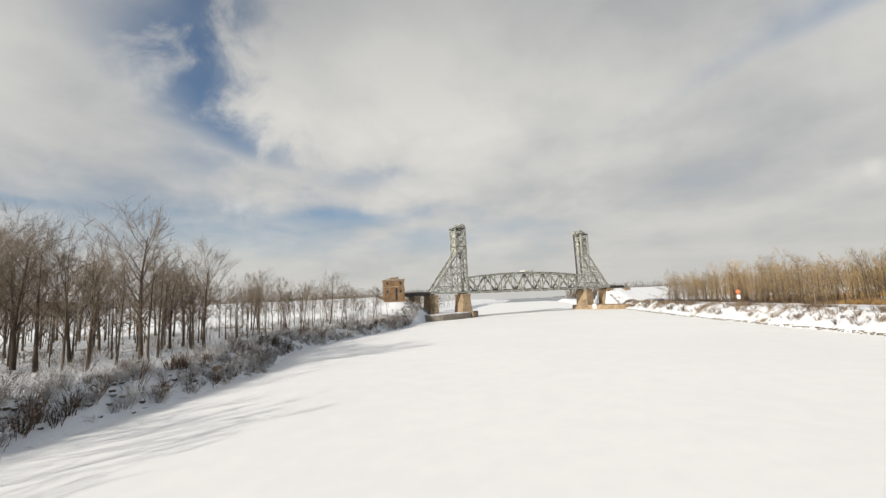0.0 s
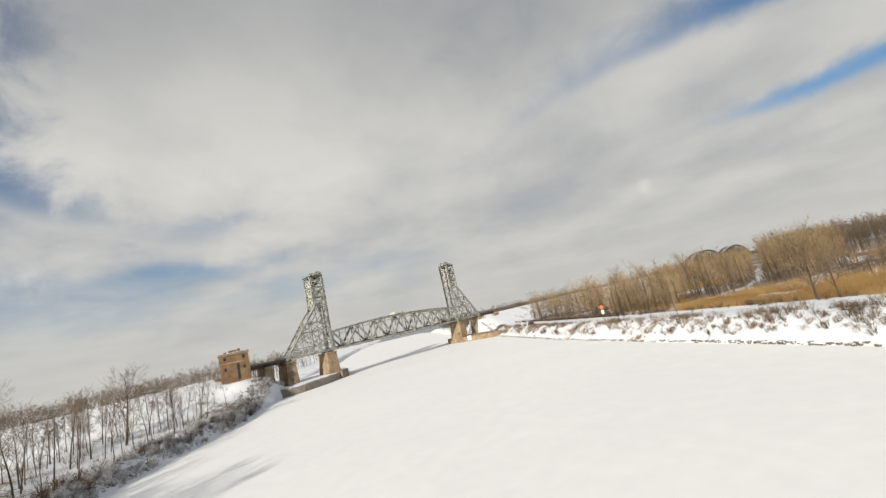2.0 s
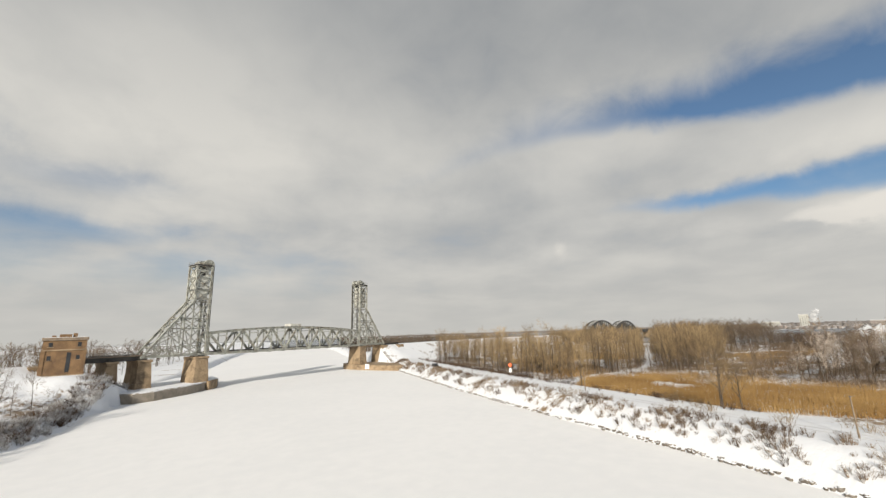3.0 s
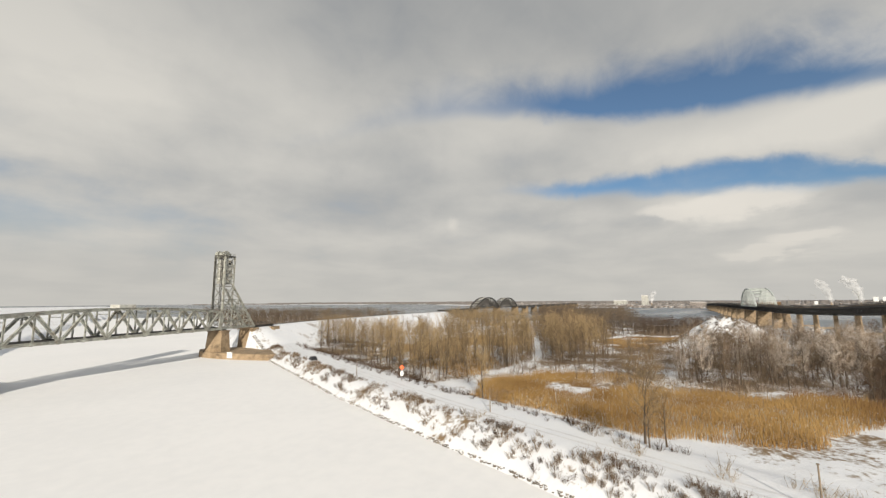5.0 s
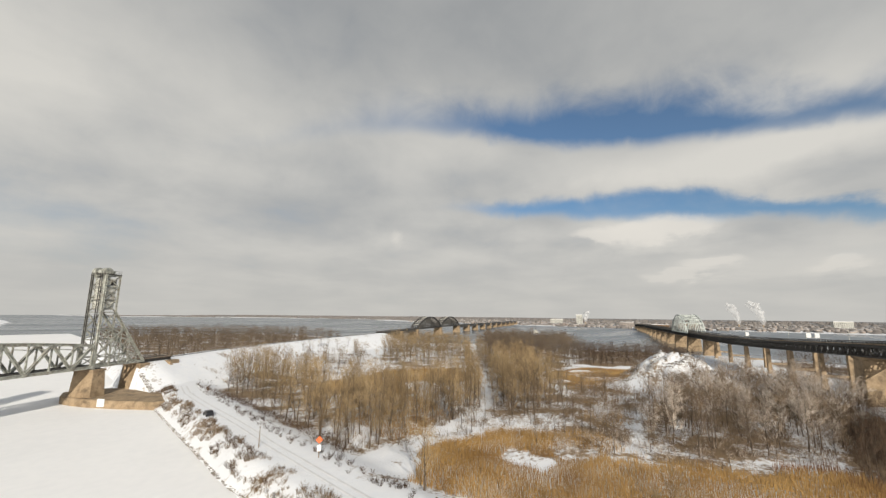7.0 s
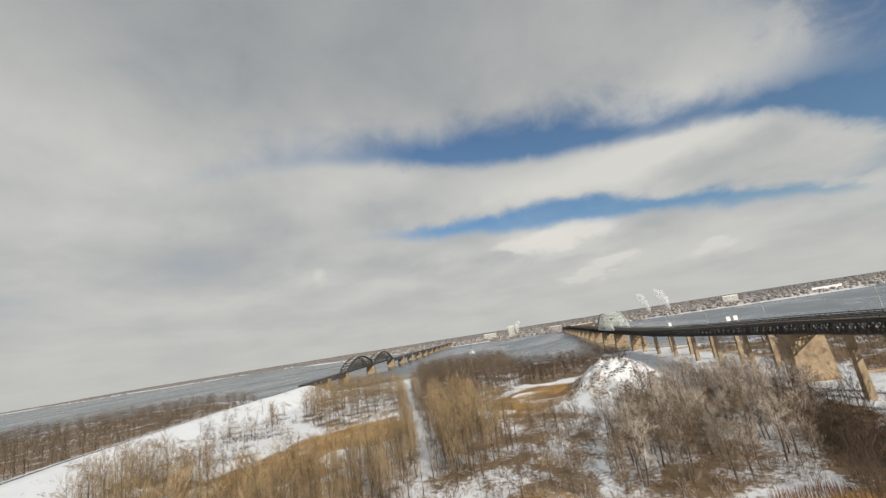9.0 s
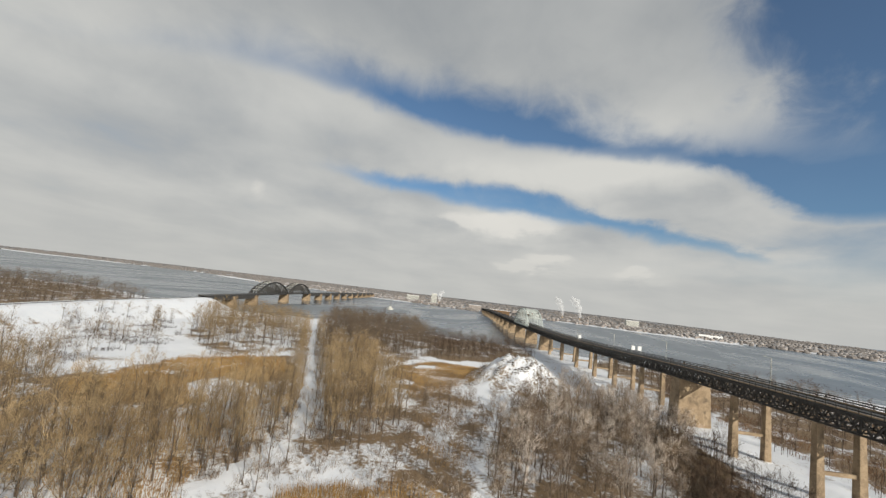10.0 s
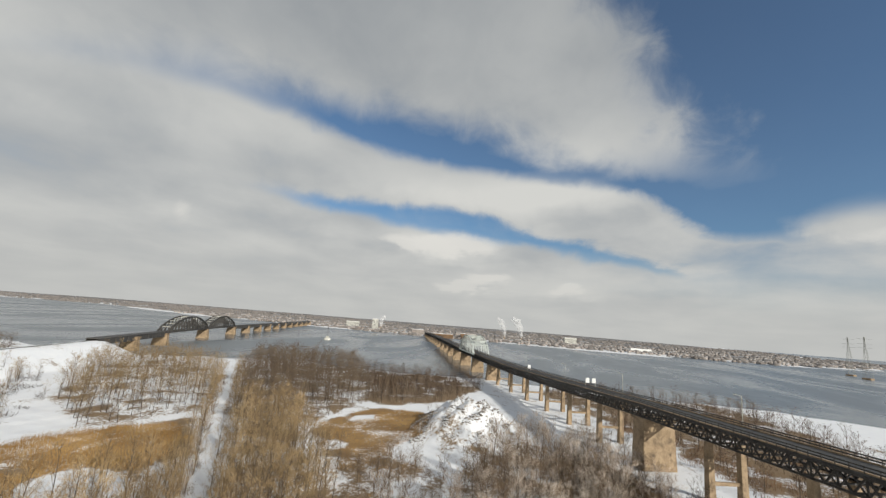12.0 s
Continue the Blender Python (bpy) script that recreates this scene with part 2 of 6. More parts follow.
CONCRETE = material("stained concrete", (0.24, 0.17, 0.10), (0.40, 0.295, 0.185), 0.35, 0.85, 0.3, 5.0, third=(0.11, 0.078, 0.05), third_scale=0.3, third_cut=0.6)
CONCRETE_SNOW = material("snowy concrete", (0.22, 0.19, 0.15), (0.36, 0.31, 0.25), 0.35, 0.85, 0.3, 5.0, snow=0.4)
BRICK = material("brown brick", (0.15, 0.088, 0.043), (0.26, 0.158, 0.078), 0.5, 0.85, 0.2, 6.0, third=(0.10, 0.06, 0.04), third_scale=0.4, third_cut=0.6)
GLASS_DARK = material("dark window", (0.02, 0.022, 0.025), (0.04, 0.042, 0.045), 1.0, 0.15, 0.0)
STONE = material("riprap stone", (0.10, 0.085, 0.07), (0.25, 0.215, 0.175), 0.9, 0.9, 0.3, 6.0, snow=0.42, snow_scale=0.5)
STONE_SNOW = material("boulders under snow", (0.05, 0.04, 0.035), (0.15, 0.125, 0.10), 0.9, 0.9, 0.3, 6.0, snow=0.7, snow_scale=0.9)
BARK = material("grey brown bark", (0.05, 0.035, 0.024), (0.13, 0.095, 0.064), 0.5, 0.9, 0.2, 7.0, per_object=0.18)
TWIG = material("brown twigs", (0.18, 0.118, 0.058), (0.49, 0.355, 0.19), 0.12, 0.9, 0.0, 2.0, per_object=0.32)
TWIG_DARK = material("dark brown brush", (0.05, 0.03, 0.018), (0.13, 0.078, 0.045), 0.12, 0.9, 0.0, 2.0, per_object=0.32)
TWIG_BROWN = material("dull brown twigs", (0.095, 0.064, 0.04), (0.27, 0.195, 0.125), 0.1, 0.9, 0.0, 2.0, per_object=0.3)
SNOWY = material("snow-laden twigs", (0.20, 0.17, 0.15), (0.80, 0.79, 0.78), 0.9, 0.85, 0.0, 3.5)
TWIG_GREY = material("grey brown twigs", (0.10, 0.075, 0.053), (0.25, 0.19, 0.135), 0.12, 0.9, 0.0, 2.0, per_object=0.15)
RUST = material("rust brown grass", (0.13, 0.06, 0.026), (0.26, 0.13, 0.055), 0.09, 0.9, 0.0, 1.5)
FROST = material("frosted twigs", (0.27, 0.205, 0.155), (0.70, 0.61, 0.52), 0.15, 0.85, 0.0, 2.0, per_object=0.3)
REED = material("ochre reeds", (0.25, 0.135, 0.04), (0.50, 0.31, 0.11), 0.07, 0.85, 0.0, 1.2)
ASPHALT = material("salted asphalt", (0.035, 0.035, 0.035), (0.095, 0.092, 0.09), 0.25, 0.85, 0.1, 4.0)
ORANGE = material("orange board", (0.72, 0.12, 0.03), (0.80, 0.17, 0.05), 0.7, 0.5, 0.0)
WHITE = material("white painted board", (0.72, 0.72, 0.70), (0.82, 0.82, 0.80), 0.7, 0.5, 0.0)
WOOD = material("weathered timber", (0.16, 0.12, 0.085), (0.30, 0.235, 0.17), 0.8, 0.85, 0.2, 5.0)
CAR_PAINT = material("black car paint", (0.015, 0.015, 0.018), (0.03, 0.03, 0.034), 0.8, 0.3, 0.0)
RUBBER = material("black rubber", (0.015, 0.015, 0.015), (0.03, 0.03, 0.03), 2.0, 0.9, 0.0)
# town and far woods: muted, close tones stand in for distance haze
TOWN_WALL = material("town walls", (0.22, 0.18, 0.155), (0.42, 0.375, 0.335), 0.011, 0.8, 0.0, 0.05)
TOWN_ROOF = material("snowy roofs", (0.26, 0.235, 0.22), (0.52, 0.50, 0.49), 0.02, 0.8, 0.0, 0.08)
FAR_WOOD = material("haze-toned far bare woods", (0.17, 0.15, 0.135), (0.25, 0.225, 0.205), 0.02, 0.9, 0.0, 0.3)
STEAM = material("white steam", (0.86, 0.86, 0.86), (0.92, 0.92, 0.92), 0.05, 1.0, 0.0)
STEAM.node_tree.nodes["Principled BSDF"].inputs["Alpha"].default_value = 0.24


# ---- mesh helpers ----
def mesh_from(name, verts, faces, mats, smooth_shade=False):
    me = bpy.data.meshes.new(name)
    me.from_pydata([tuple(v) for v in verts], [], [tuple(f) for f in faces])
    for mt in (mats if isinstance(mats, (list, tuple)) else [mats]):
        me.materials.append(mt)
    if smooth_shade:
        me.polygons.foreach_set("use_smooth", [True] * len(me.polygons))
    me.update()
    return me


def tri_mesh(name, verts, tris, mt, smooth_shade=False):
    """A mesh from arrays of vertices and triangles."""
    verts, tris = np.asarray(verts, dtype=np.float32), np.asarray(tris, dtype=np.int32)
    me = bpy.data.meshes.new(name)
    me.vertices.add(len(verts))
    me.vertices.foreach_set("co", verts.ravel())
    me.loops.add(len(tris) * 3)
    me.loops.foreach_set("vertex_index", tris.ravel())
    me.polygons.add(len(tris))
    me.polygons.foreach_set("loop_start", np.arange(0, len(tris) * 3, 3, dtype=np.int32))
    me.polygons.foreach_set("loop_total", np.full(len(tris), 3, dtype=np.int32))
    if smooth_shade:
        me.polygons.foreach_set("use_smooth", np.ones(len(tris), dtype=bool))
    me.update(calc_edges=True)
    me.validate()
    me.materials.append(mt)
    return me


def thing(name, label, category, at=(0, 0, 0), group="", kind=""):
    ob = new(name)
    ob.location = at
    return tagged(ob, label, category, group, kind)


def part(name, data, material_, parent, label=""):
    """One mesh object under a thing or a part; data is a bmesh or a mesh, in the parent's space."""
    if isinstance(data, bmesh.types.BMesh):
        me = bpy.data.meshes.new(name)
        data.to_mesh(me)
        data.free()
        me.materials.append(material_)
    else:
        me = data
    ob = new(name, me)
    ob.parent = parent
    return tagged(ob, label)


def box_bm(lo, hi, bevel=0.0, bm=None):
    bm = bm or bmesh.new()
    lo, hi = Vector(lo), Vector(hi)
    got = bmesh.ops.create_cube(bm, size=1.0, matrix=Matrix.Translation((lo + hi) / 2) @ Matrix.Diagonal((*(hi - lo), 1)))
    if bevel:
        edges = list({ed for v in got["verts"] for ed in v.link_edges})
        bmesh.ops.bevel(bm, geom=edges, offset=bevel, segments=1, affect="EDGES")
    return bm


def h_section():
    """A rolled section one metre long along x, one metre wide and high."""
    verts, faces = [], []
    for (y0, y1, z0, z1) in ((-0.5, 0.5, 0.32, 0.5), (-0.5, 0.5, -0.5, -0.32), (-0.17, 0.17, -0.32, 0.32)):
        k = len(verts)
        verts += [(x, y, z) for x in (0, 1) for y in (y0, y1) for z in (z0, z1)]
        faces += [(k, k + 1, k + 3, k + 2), (k + 4, k + 6, k + 7, k + 5), (k, k + 4, k + 5, k + 1), (k + 2, k + 3, k + 7, k + 6), (k, k + 2, k + 6, k + 4), (k + 1, k + 5, k + 7, k + 3)]
    return verts, faces


SECTIONS = {}


def bar(name, a, b, w, h, mt, parent, label=""):
    """A steel member from a to b, w wide and h deep."""
    if mt.name not in SECTIONS:
        SECTIONS[mt.name] = mesh_from("section", *h_section(), mt)
    a, b = Vector(a), Vector(b)
    d = b - a
    x = d.normalized()
    up = Vector((0, 0, 1)) if abs(x.z) < 0.95 else Vector((1, 0, 0))
    y = up.cross(x).normalized()
    z = x.cross(y)
    m = Matrix((x * d.length, y * w, z * h)).transposed().to_4x4()
    m.translation = a
    ob = new(name, SECTIONS[mt.name])
    ob.parent = parent
    ob.matrix_basis = m
    return tagged(ob, label)


def prism_bm(points, z0, z1, bevel=0.0):
    bm = bmesh.new()
    low = [bm.verts.new((x, y, z0)) for x, y in points]
    high = [bm.verts.new((x, y, z1)) for x, y in points]
    bm.faces.new(list(reversed(low)))
    top = bm.faces.new(high)
    for i in range(len(points)):
        j = (i + 1) % len(points)
        bm.faces.new((low[i], low[j], high[j], high[i]))
    bmesh.ops.recalc_face_normals(bm, faces=bm.faces)
    if bevel:
        bmesh.ops.bevel(bm, geom=list(top.edges), offset=bevel, segments=1, affect="EDGES")
    return bm


def taper_bm(lo, hi, x0, y0, x1, y1, bevel=0.15):
    """A pier: a block that narrows from x0 by y0 at the foot to x1 by y1 at the top, round the origin."""
    bm = bmesh.new()
    vs = [bm.verts.new((sx * dx / 2, sy * dy / 2, z)) for z, dx, dy in ((lo, x0, y0), (hi, x1, y1)) for sx, sy in ((-1, -1), (1, -1), (1, 1), (-1, 1))]
    for f in ((3, 2, 1, 0), (4, 5, 6, 7), (0, 1, 5, 4), (1, 2, 6, 5), (2, 3, 7, 6), (3, 0, 4, 7)):
        bm.faces.new([vs[i] for i in f])
    bmesh.ops.bevel(bm, geom=list(bm.edges), offset=bevel, segments=1, affect="EDGES")
    return bm


def inside(px, py, poly):
    """Which points lie inside a polygon."""
    px, py = np.asarray(px, float), np.asarray(py, float)
    res = np.zeros(px.shape, bool)
    n = len(poly)
    for i in range(n):
        (x0, y0), (x1, y1) = poly[i], poly[(i + 1) % n]
        if y0 != y1:
            res ^= ((y0 > py) != (y1 > py)) & (px < (x1 - x0) * (py - y0) / (y1 - y0) + x0)
    return res


def to_line(px, py, line, closed=False):
    """The distance to a polyline, and how far along it (0 to 1) the nearest place is."""
    best, along = np.full(np.shape(px), 1e9), np.zeros(np.shape(px))
    pts = line + line[:1] if closed else line
    n = len(pts) - 1
    for i in range(n):
        (x0, y0), (x1, y1) = pts[i], pts[i + 1]
        dx, dy = x1 - x0, y1 - y0
        t = np.clip(((px - x0) * dx + (py - y0) * dy) / (dx * dx + dy * dy), 0, 1)
        d = np.hypot(px - x0 - t * dx, py - y0 - t * dy)
        near = d < best
        best, along = np.where(near, d, best), np.where(near, (i + t) / n, along)
    return best, along


def step(v, lo, hi):
    t = np.clip((v - lo) / (hi - lo), 0, 1)
    return t * t * (3 - 2 * t)


# ---- the lie of the land ----
RIGHT_BANK = [(54, -400), (58, 0), (63, 30), (68.5, 64), (72, 90), (75, 110), (81, 145), (85.5, 165), (91.5, 193), (98, 222), (104, 240), (103, 265), (110, 300), (130, 400), (165, 540), (190, 660)]
RIVER_SIDE = [(250, 800), (420, 720), (450, 600), (405, 450), (390, 400), (430, 340), (470, 250), (460, 164), (470, 60), (450, 0), (437, -145), (387, -235), (360, -400), (330, -4800), (60, -4800)]
LEFT_BANK = [(-33, -400), (-33, 0), (-31, 21), (-29, 30), (-27, 42), (-25, 60), (-29.5, 80), (-28, 96), (-20, 122), (-13, 142), (-12, 165), (-8, 190), (0, 212), (6, 240), (22, 340), (40, 450), (68, 600), (170, 1100), (300, 1800), (420, 3000)]
FAR_SHORE = [(1000, 4900), (1100, 3700), (1900, 2700), (2000, 2000), (1560, 1300), (1450, 900), (1410, 675), (1290, 300), (1290, 0), (1300, -420), (1330, -760), (1700, -1300), (2260, -1918), (4900, -2500)]
LAND_RIGHT = RIGHT_BANK + RIVER_SIDE
LAND_LEFT = LEFT_BANK + [(-4900, 3000), (-4900, -4900), (-31, -4900)]
LAND_FAR = FAR_SHORE + [(4900, 4900)]
RAIL_EAST = [(109, 262), (150, 287), (208, 314), (262, 337), (330, 358), (378, 375)]
RAIL_WEST = [(-35, 187), (-60, 175), (-120, 145), (-240, 85), (-600, -95)]
PATH = [(134, 124), (150, 123), (163, 126), (182, 136), (212, 155), (232, 167), (274, 194), (345, 238)]


N1 = [(102, 126), (110, 168), (148, 180), (163, 156), (205, 153), (166, 131), (140, 126)]
REEDS_A = [(95, 110), (97, 92), (95, 66), (99, 52), (108, 44), (136, 31), (153, 40), (140, 66), (134, 90), (152, 104), (118, 124)]
REEDS_B = [(143, 183), (160, 214), (206, 213), (252, 191), (214, 162), (163, 160)]
REEDS_C = [(249, 140), (270, 141), (304, 124), (300, 103), (274, 93), (222, 100), (214, 115)]
SNOW_B = [(170, 168), (182, 183), (194, 180), (196, 166), (182, 155)]
WOOD_W = [(112, 168), (122, 222), (150, 262), (170, 268), (162, 216), (146, 184)]
WOOD_N = [(222, 212), (262, 194), (338, 240), (375, 272), (392, 320), (340, 330), (250, 258)]
WOOD_E = [(146, 112), (186, 132), (216, 150), (258, 176), (352, 236), (440, 270), (452, 190), (320, 135), (290, 140), (250, 145), (212, 122), (188, 104)]
WOOD_SE = [(306, 130), (440, 186), (450, 110), (400, 72), (330, 96)]
WOOD_F = [(150, 74), (152, 60), (158, 42), (172, 33), (212, 25), (245, 24), (262, 34), (262, 50), (246, 66), (225, 80), (190, 80), (165, 79)]
WOOD_S = [(120, -62), (170, -40), (215, -22), (300, 0), (400, 34), (430, 20), (425, -112), (330, -112), (250, -80), (170, -110)]
BRUSH_M = [(136, 6), (165, 14), (205, 14), (243, 22), (218, 30), (170, 37), (150, 40), (138, 28)]
ISLAND = [(128, 345), (165, 520), (200, 650), (250, 760), (400, 690), (425, 590), (385, 460), (340, 395), (230, 350), (160, 318)]

WOOD_P = [(150, 112), (184, 131), (214, 149), (246, 169), (262, 152), (246, 143), (212, 121), (188, 106)]
MARGIN = [(100, 128), (109, 168), (116, 215), (121, 215), (115, 168), (106, 128)]
FILL_A = [(126, 96), (150, 104), (160, 98), (150, 70), (160, 48), (142, 60), (134, 86)]
FILL_B = [(100, 112), (116, 126), (150, 120), (186, 128), (190, 104), (160, 98), (150, 106), (122, 124)]
FILL_D = [(148, 80), (225, 84), (236, 96), (216, 114), (190, 106), (160, 99)]
FILL_C = [(188, 100), (225, 90), (250, 80), (268, 92), (222, 100), (212, 122), (200, 112)]
BANK_EDGE = [(-38, -30), (-35, 28), (-33, 60), (-37, 82), (-35, 98), (-27, 125), (-20, 144), (-13, 142), (-20, 122), (-28, 96), (-29.5, 80), (-25, 60), (-27, 42), (-31, 21), (-33, -30)]
BANK_W = [(-30, 0), (-28, 60), (-32, 84), (-26, 100), (-19, 128), (-14, 150), (-20, 172), (-55, 160), (-110, 120), (-110, 20)]
# BRUSH_M's heavy litter also stands in for the road bridge's shadow
LITTER = [(N1, 0.35), (REEDS_A, 0.3), (REEDS_B, 0.9), (REEDS_C, 0.95), (FILL_A, 0.6), (FILL_B, 0.6), (FILL_C, 0.35), (FILL_D, 0.5), (BANK_EDGE, 0.12), (WOOD_W, 0.7), (WOOD_N, 0.5), (WOOD_E, 0.7), (WOOD_SE, 1.0), (WOOD_F, 0.7), (WOOD_S, 0.9), (BRUSH_M, 1.1), (ISLAND, 0.9), (BANK_W, 0.15)]
SNOW_C = [(226, 93), (230, 102), (240, 105), (248, 101), (250, 94), (243, 88), (233, 88)]
SNOW_D = [(229, 124), (234, 129), (242, 127), (240, 120)]
SNOW_F = [(268, 132), (280, 131), (286, 124), (276, 122)]
SNOW_S = [(285, -150), (345, -132), (440, -122), (437, -145), (387, -235), (300, -245)]
TRACK = [(97, 164), (106, 154), (116, 144), (127, 131), (134, 124)]
CLEAR = [SNOW_B, SNOW_C, SNOW_D, SNOW_F, SNOW_S]


def height(px, py):
    px, py = np.asarray(px, float), np.asarray(py, float)
    ripple = 0.35 * np.sin(px * 0.11 + 1.3 * np.sin(py * 0.05)) * np.sin(py * 0.09 + 0.6) + 0.15 * np.sin(px * 0.43 + py * 0.31) * np.sin(py * 0.37 - px * 0.2)
    z = np.full(px.shape, -2.0)
    # land on the river side of the canal: a dyke with a road, then low ground
    r = inside(px, py, LAND_RIGHT)
    db, _ = to_line(px, py, RIGHT_BANK)
    ds, _ = to_line(px, py, RIVER_SIDE[:-2])
    dyke = -1.0 + 5.0 * step(db, -1.0, 6.5) - 2.5 * step(db, 17, 27)
    low = -0.8 + 1.8 * step(ds, 0, 8) + 0.5 * step(ds, 8, 120)
    zr = np.where(db < 30, np.minimum(dyke, low + 3.2), low)
    zr = zr + ripple * step(db, 18, 30)
    dp, _ = to_line(px, py, PATH)
    zr = zr + 0.2 * (1 - step(dp, 1.8, 3.4))
    u, w = (px - 270) / 25, (py - 79) / 19
    hill = 12.5 * np.exp(-(u * u + w * w) ** 1.3) * (1 + 0.16 * np.sin(px * 0.42 + py * 0.2) * np.sin(py * 0.5) + 0.1 * np.sin(px * 1.0 + py * 0.7) * np.sin(py * 0.9 - px * 0.3))
    z = np.where(r, zr + hill, z)
    # the near bank and the fields behind it
    l = inside(px, py, LAND_LEFT)
    dl, _ = to_line(px, py, LEFT_BANK)
    zl = -0.8 + 3.9 * step(dl, -0.5, 6.0) + 0.6 * step(dl, 10, 60) + ripple * 1.2 * step(dl, 4, 12)
    zl = np.maximum(zl, 11.0 * np.exp(-(((px - 60) / 110) ** 2 + ((py - 900) / 170) ** 2)))
    z = np.where(l, zl, z)
    # beyond the river
    f = inside(px, py, LAND_FAR)
    df, _ = to_line(px, py, FAR_SHORE)
    z = np.where(f, -0.5 + 3.0 * step(df, 0, 60) + 10 * step(df, 200, 1800) + 1.5 * np.sin(px * 0.004) * np.sin(py * 0.005), z)
    # railway embankments
    for line in (RAIL_EAST, RAIL_WEST):
        d, t = to_line(px, py, line)
        top = 12.2 - 1.0 * t if line is RAIL_WEST else 12.2 + 0 * t
        bank = top - np.maximum(d - 5.5, 0) * 0.52 + ripple * 0.6 * step(d, 6, 9)
        z = np.where(r | l, np.maximum(z, bank), z)
    # the terrace under the brick house
    yard = 9.4 - np.maximum(np.hypot(px + 23.5, py - 186) - 7.5, 0) * 0.62 + ripple * 0.5
    z = np.where(l, np.maximum(z, yard), z)
    return z


def ground_z(x, y):
    return float(height(np.array([x]), np.array([y]))[0])


def grid_lines(lo, hi, fine, end_lo, end_hi):
    mid = list(np.arange(lo, hi + fine, fine))
    s, v, up = fine, hi, []
    while v < end_hi:
        s *= 1.13
        v += s
        up.append(v)
    s, v, down = fine, lo, []
    while v > end_lo:
        s *= 1.13
        v -= s
        down.append(v)
    return np.array(down[::-1] + mid + up)


def build_ground():
    xs, ys = grid_lines(-110, 320, 1.8, -4900, 4900), grid_lines(-60, 330, 1.8, -4900, 4900)
    gx, gy = np.meshgrid(xs, ys)
    gz = height(gx.ravel(), gy.ravel()).reshape(gx.shape)
    nx, ny = len(xs), len(ys)
    i = np.arange(nx * ny).reshape(ny, nx)
    a, b, c, d = i[:-1, :-1].ravel(), i[:-1, 1:].ravel(), i[1:, 1:].ravel(), i[1:, :-1].ravel()
    tris = np.concatenate([np.c_[a, b, c], np.c_[a, c, d]])
    me = tri_mesh("ground", np.c_[gx.ravel(), gy.ravel(), gz.ravel()], tris, SNOW_GROUND, True)
    ob = new("ground", me)
    # fallen leaves and grass under the woods and reeds
    lit = np.zeros(gx.shape)
    for poly, amount in LITTER:
        lit = np.maximum(lit, inside(gx, gy, poly) * amount)
    for poly in CLEAR:
        lit = np.where(inside(gx, gy, poly), -0.4, lit)
    on_path, _ = to_line(gx, gy, PATH)
    on_track, _ = to_line(gx, gy, TRACK)
    lit = np.where(np.minimum(on_path + 0.8 * np.sin(gx * 0.21) * np.sin(gy * 0.33), on_track) < 1.5, -0.4, lit)
    near_bank, _ = to_line(gx, gy, RIGHT_BANK)
    lit = np.where((near_bank > 1.5) & (near_bank < 6.5) & inside(gx, gy, LAND_RIGHT), 0.2, lit)
    lit = np.where((near_bank > 7) & (near_bank < 16), -0.5, lit)
    for _ in range(2):
        lit[1:-1, 1:-1] = (lit[1:-1, 1:-1] * 2 + lit[:-2, 1:-1] + lit[2:, 1:-1] + lit[1:-1, :-2] + lit[1:-1, 2:]) / 6
    me.attributes.new("litter", "FLOAT", "POINT").data.foreach_set("value", lit.ravel().astype(np.float32))
    tagged(ob, "snow-covered low ground with dykes and dead grass", "ground", kind="structure")


def build_water():
    bm = bmesh.new()
    bmesh.ops.create_grid(bm, x_segments=2, y_segments=2, size=4950)
    ob = part("water", bm, WATER, None)
    ob.location = (0, 0, -0.15)
    tagged(ob, "wide grey-blue open river with light ripples", "river", kind="structure")
    # the frozen canal, a sheet whose edges run under both banks
    left = LEFT_BANK[:17] + [(120, 860)]
    right = RIGHT_BANK + [(220, 860)]
    ys = np.concatenate([np.linspace(-4900, -60, 6), np.linspace(-50, 860, 180)])
    xl = np.interp(ys, [p[1] for p in left], [p[0] for p in left]) - 5
    xr = np.interp(ys, [p[1] for p in right], [p[0] for p in right]) + 5
    verts, faces = [], []
    nx = 40
    for y, x0, x1 in zip(ys, xl, xr):
        for k in range(nx):
            x = x0 + (x1 - x0) * k / (nx - 1)
            verts.append((x, y, 0.05 + 0.06 * noise.noise((x * 0.05, y * 0.11, 0.0)) + 0.02 * noise.noise((x * 0.4, y * 0.4, 3.0))))
    for j in range(len(ys) - 1):
        for k in range(nx - 1):
            q = j * nx + k
            faces.append((q, q + 1, q + nx + 1, q + nx))
    ob = new("canal_ice", mesh_from("canal_ice", verts, faces, ICE, True))
    tagged(ob, "frozen ship canal covered with smooth snow", "ice", kind="structure")


build_ground()
build_water()

# ---- the lift bridge over the canal ----
BRIDGE = pose(12.0, 211.0, 0, 0, 0, math.degrees(math.atan2(0.447, 0.894)))
DECK = 13.0


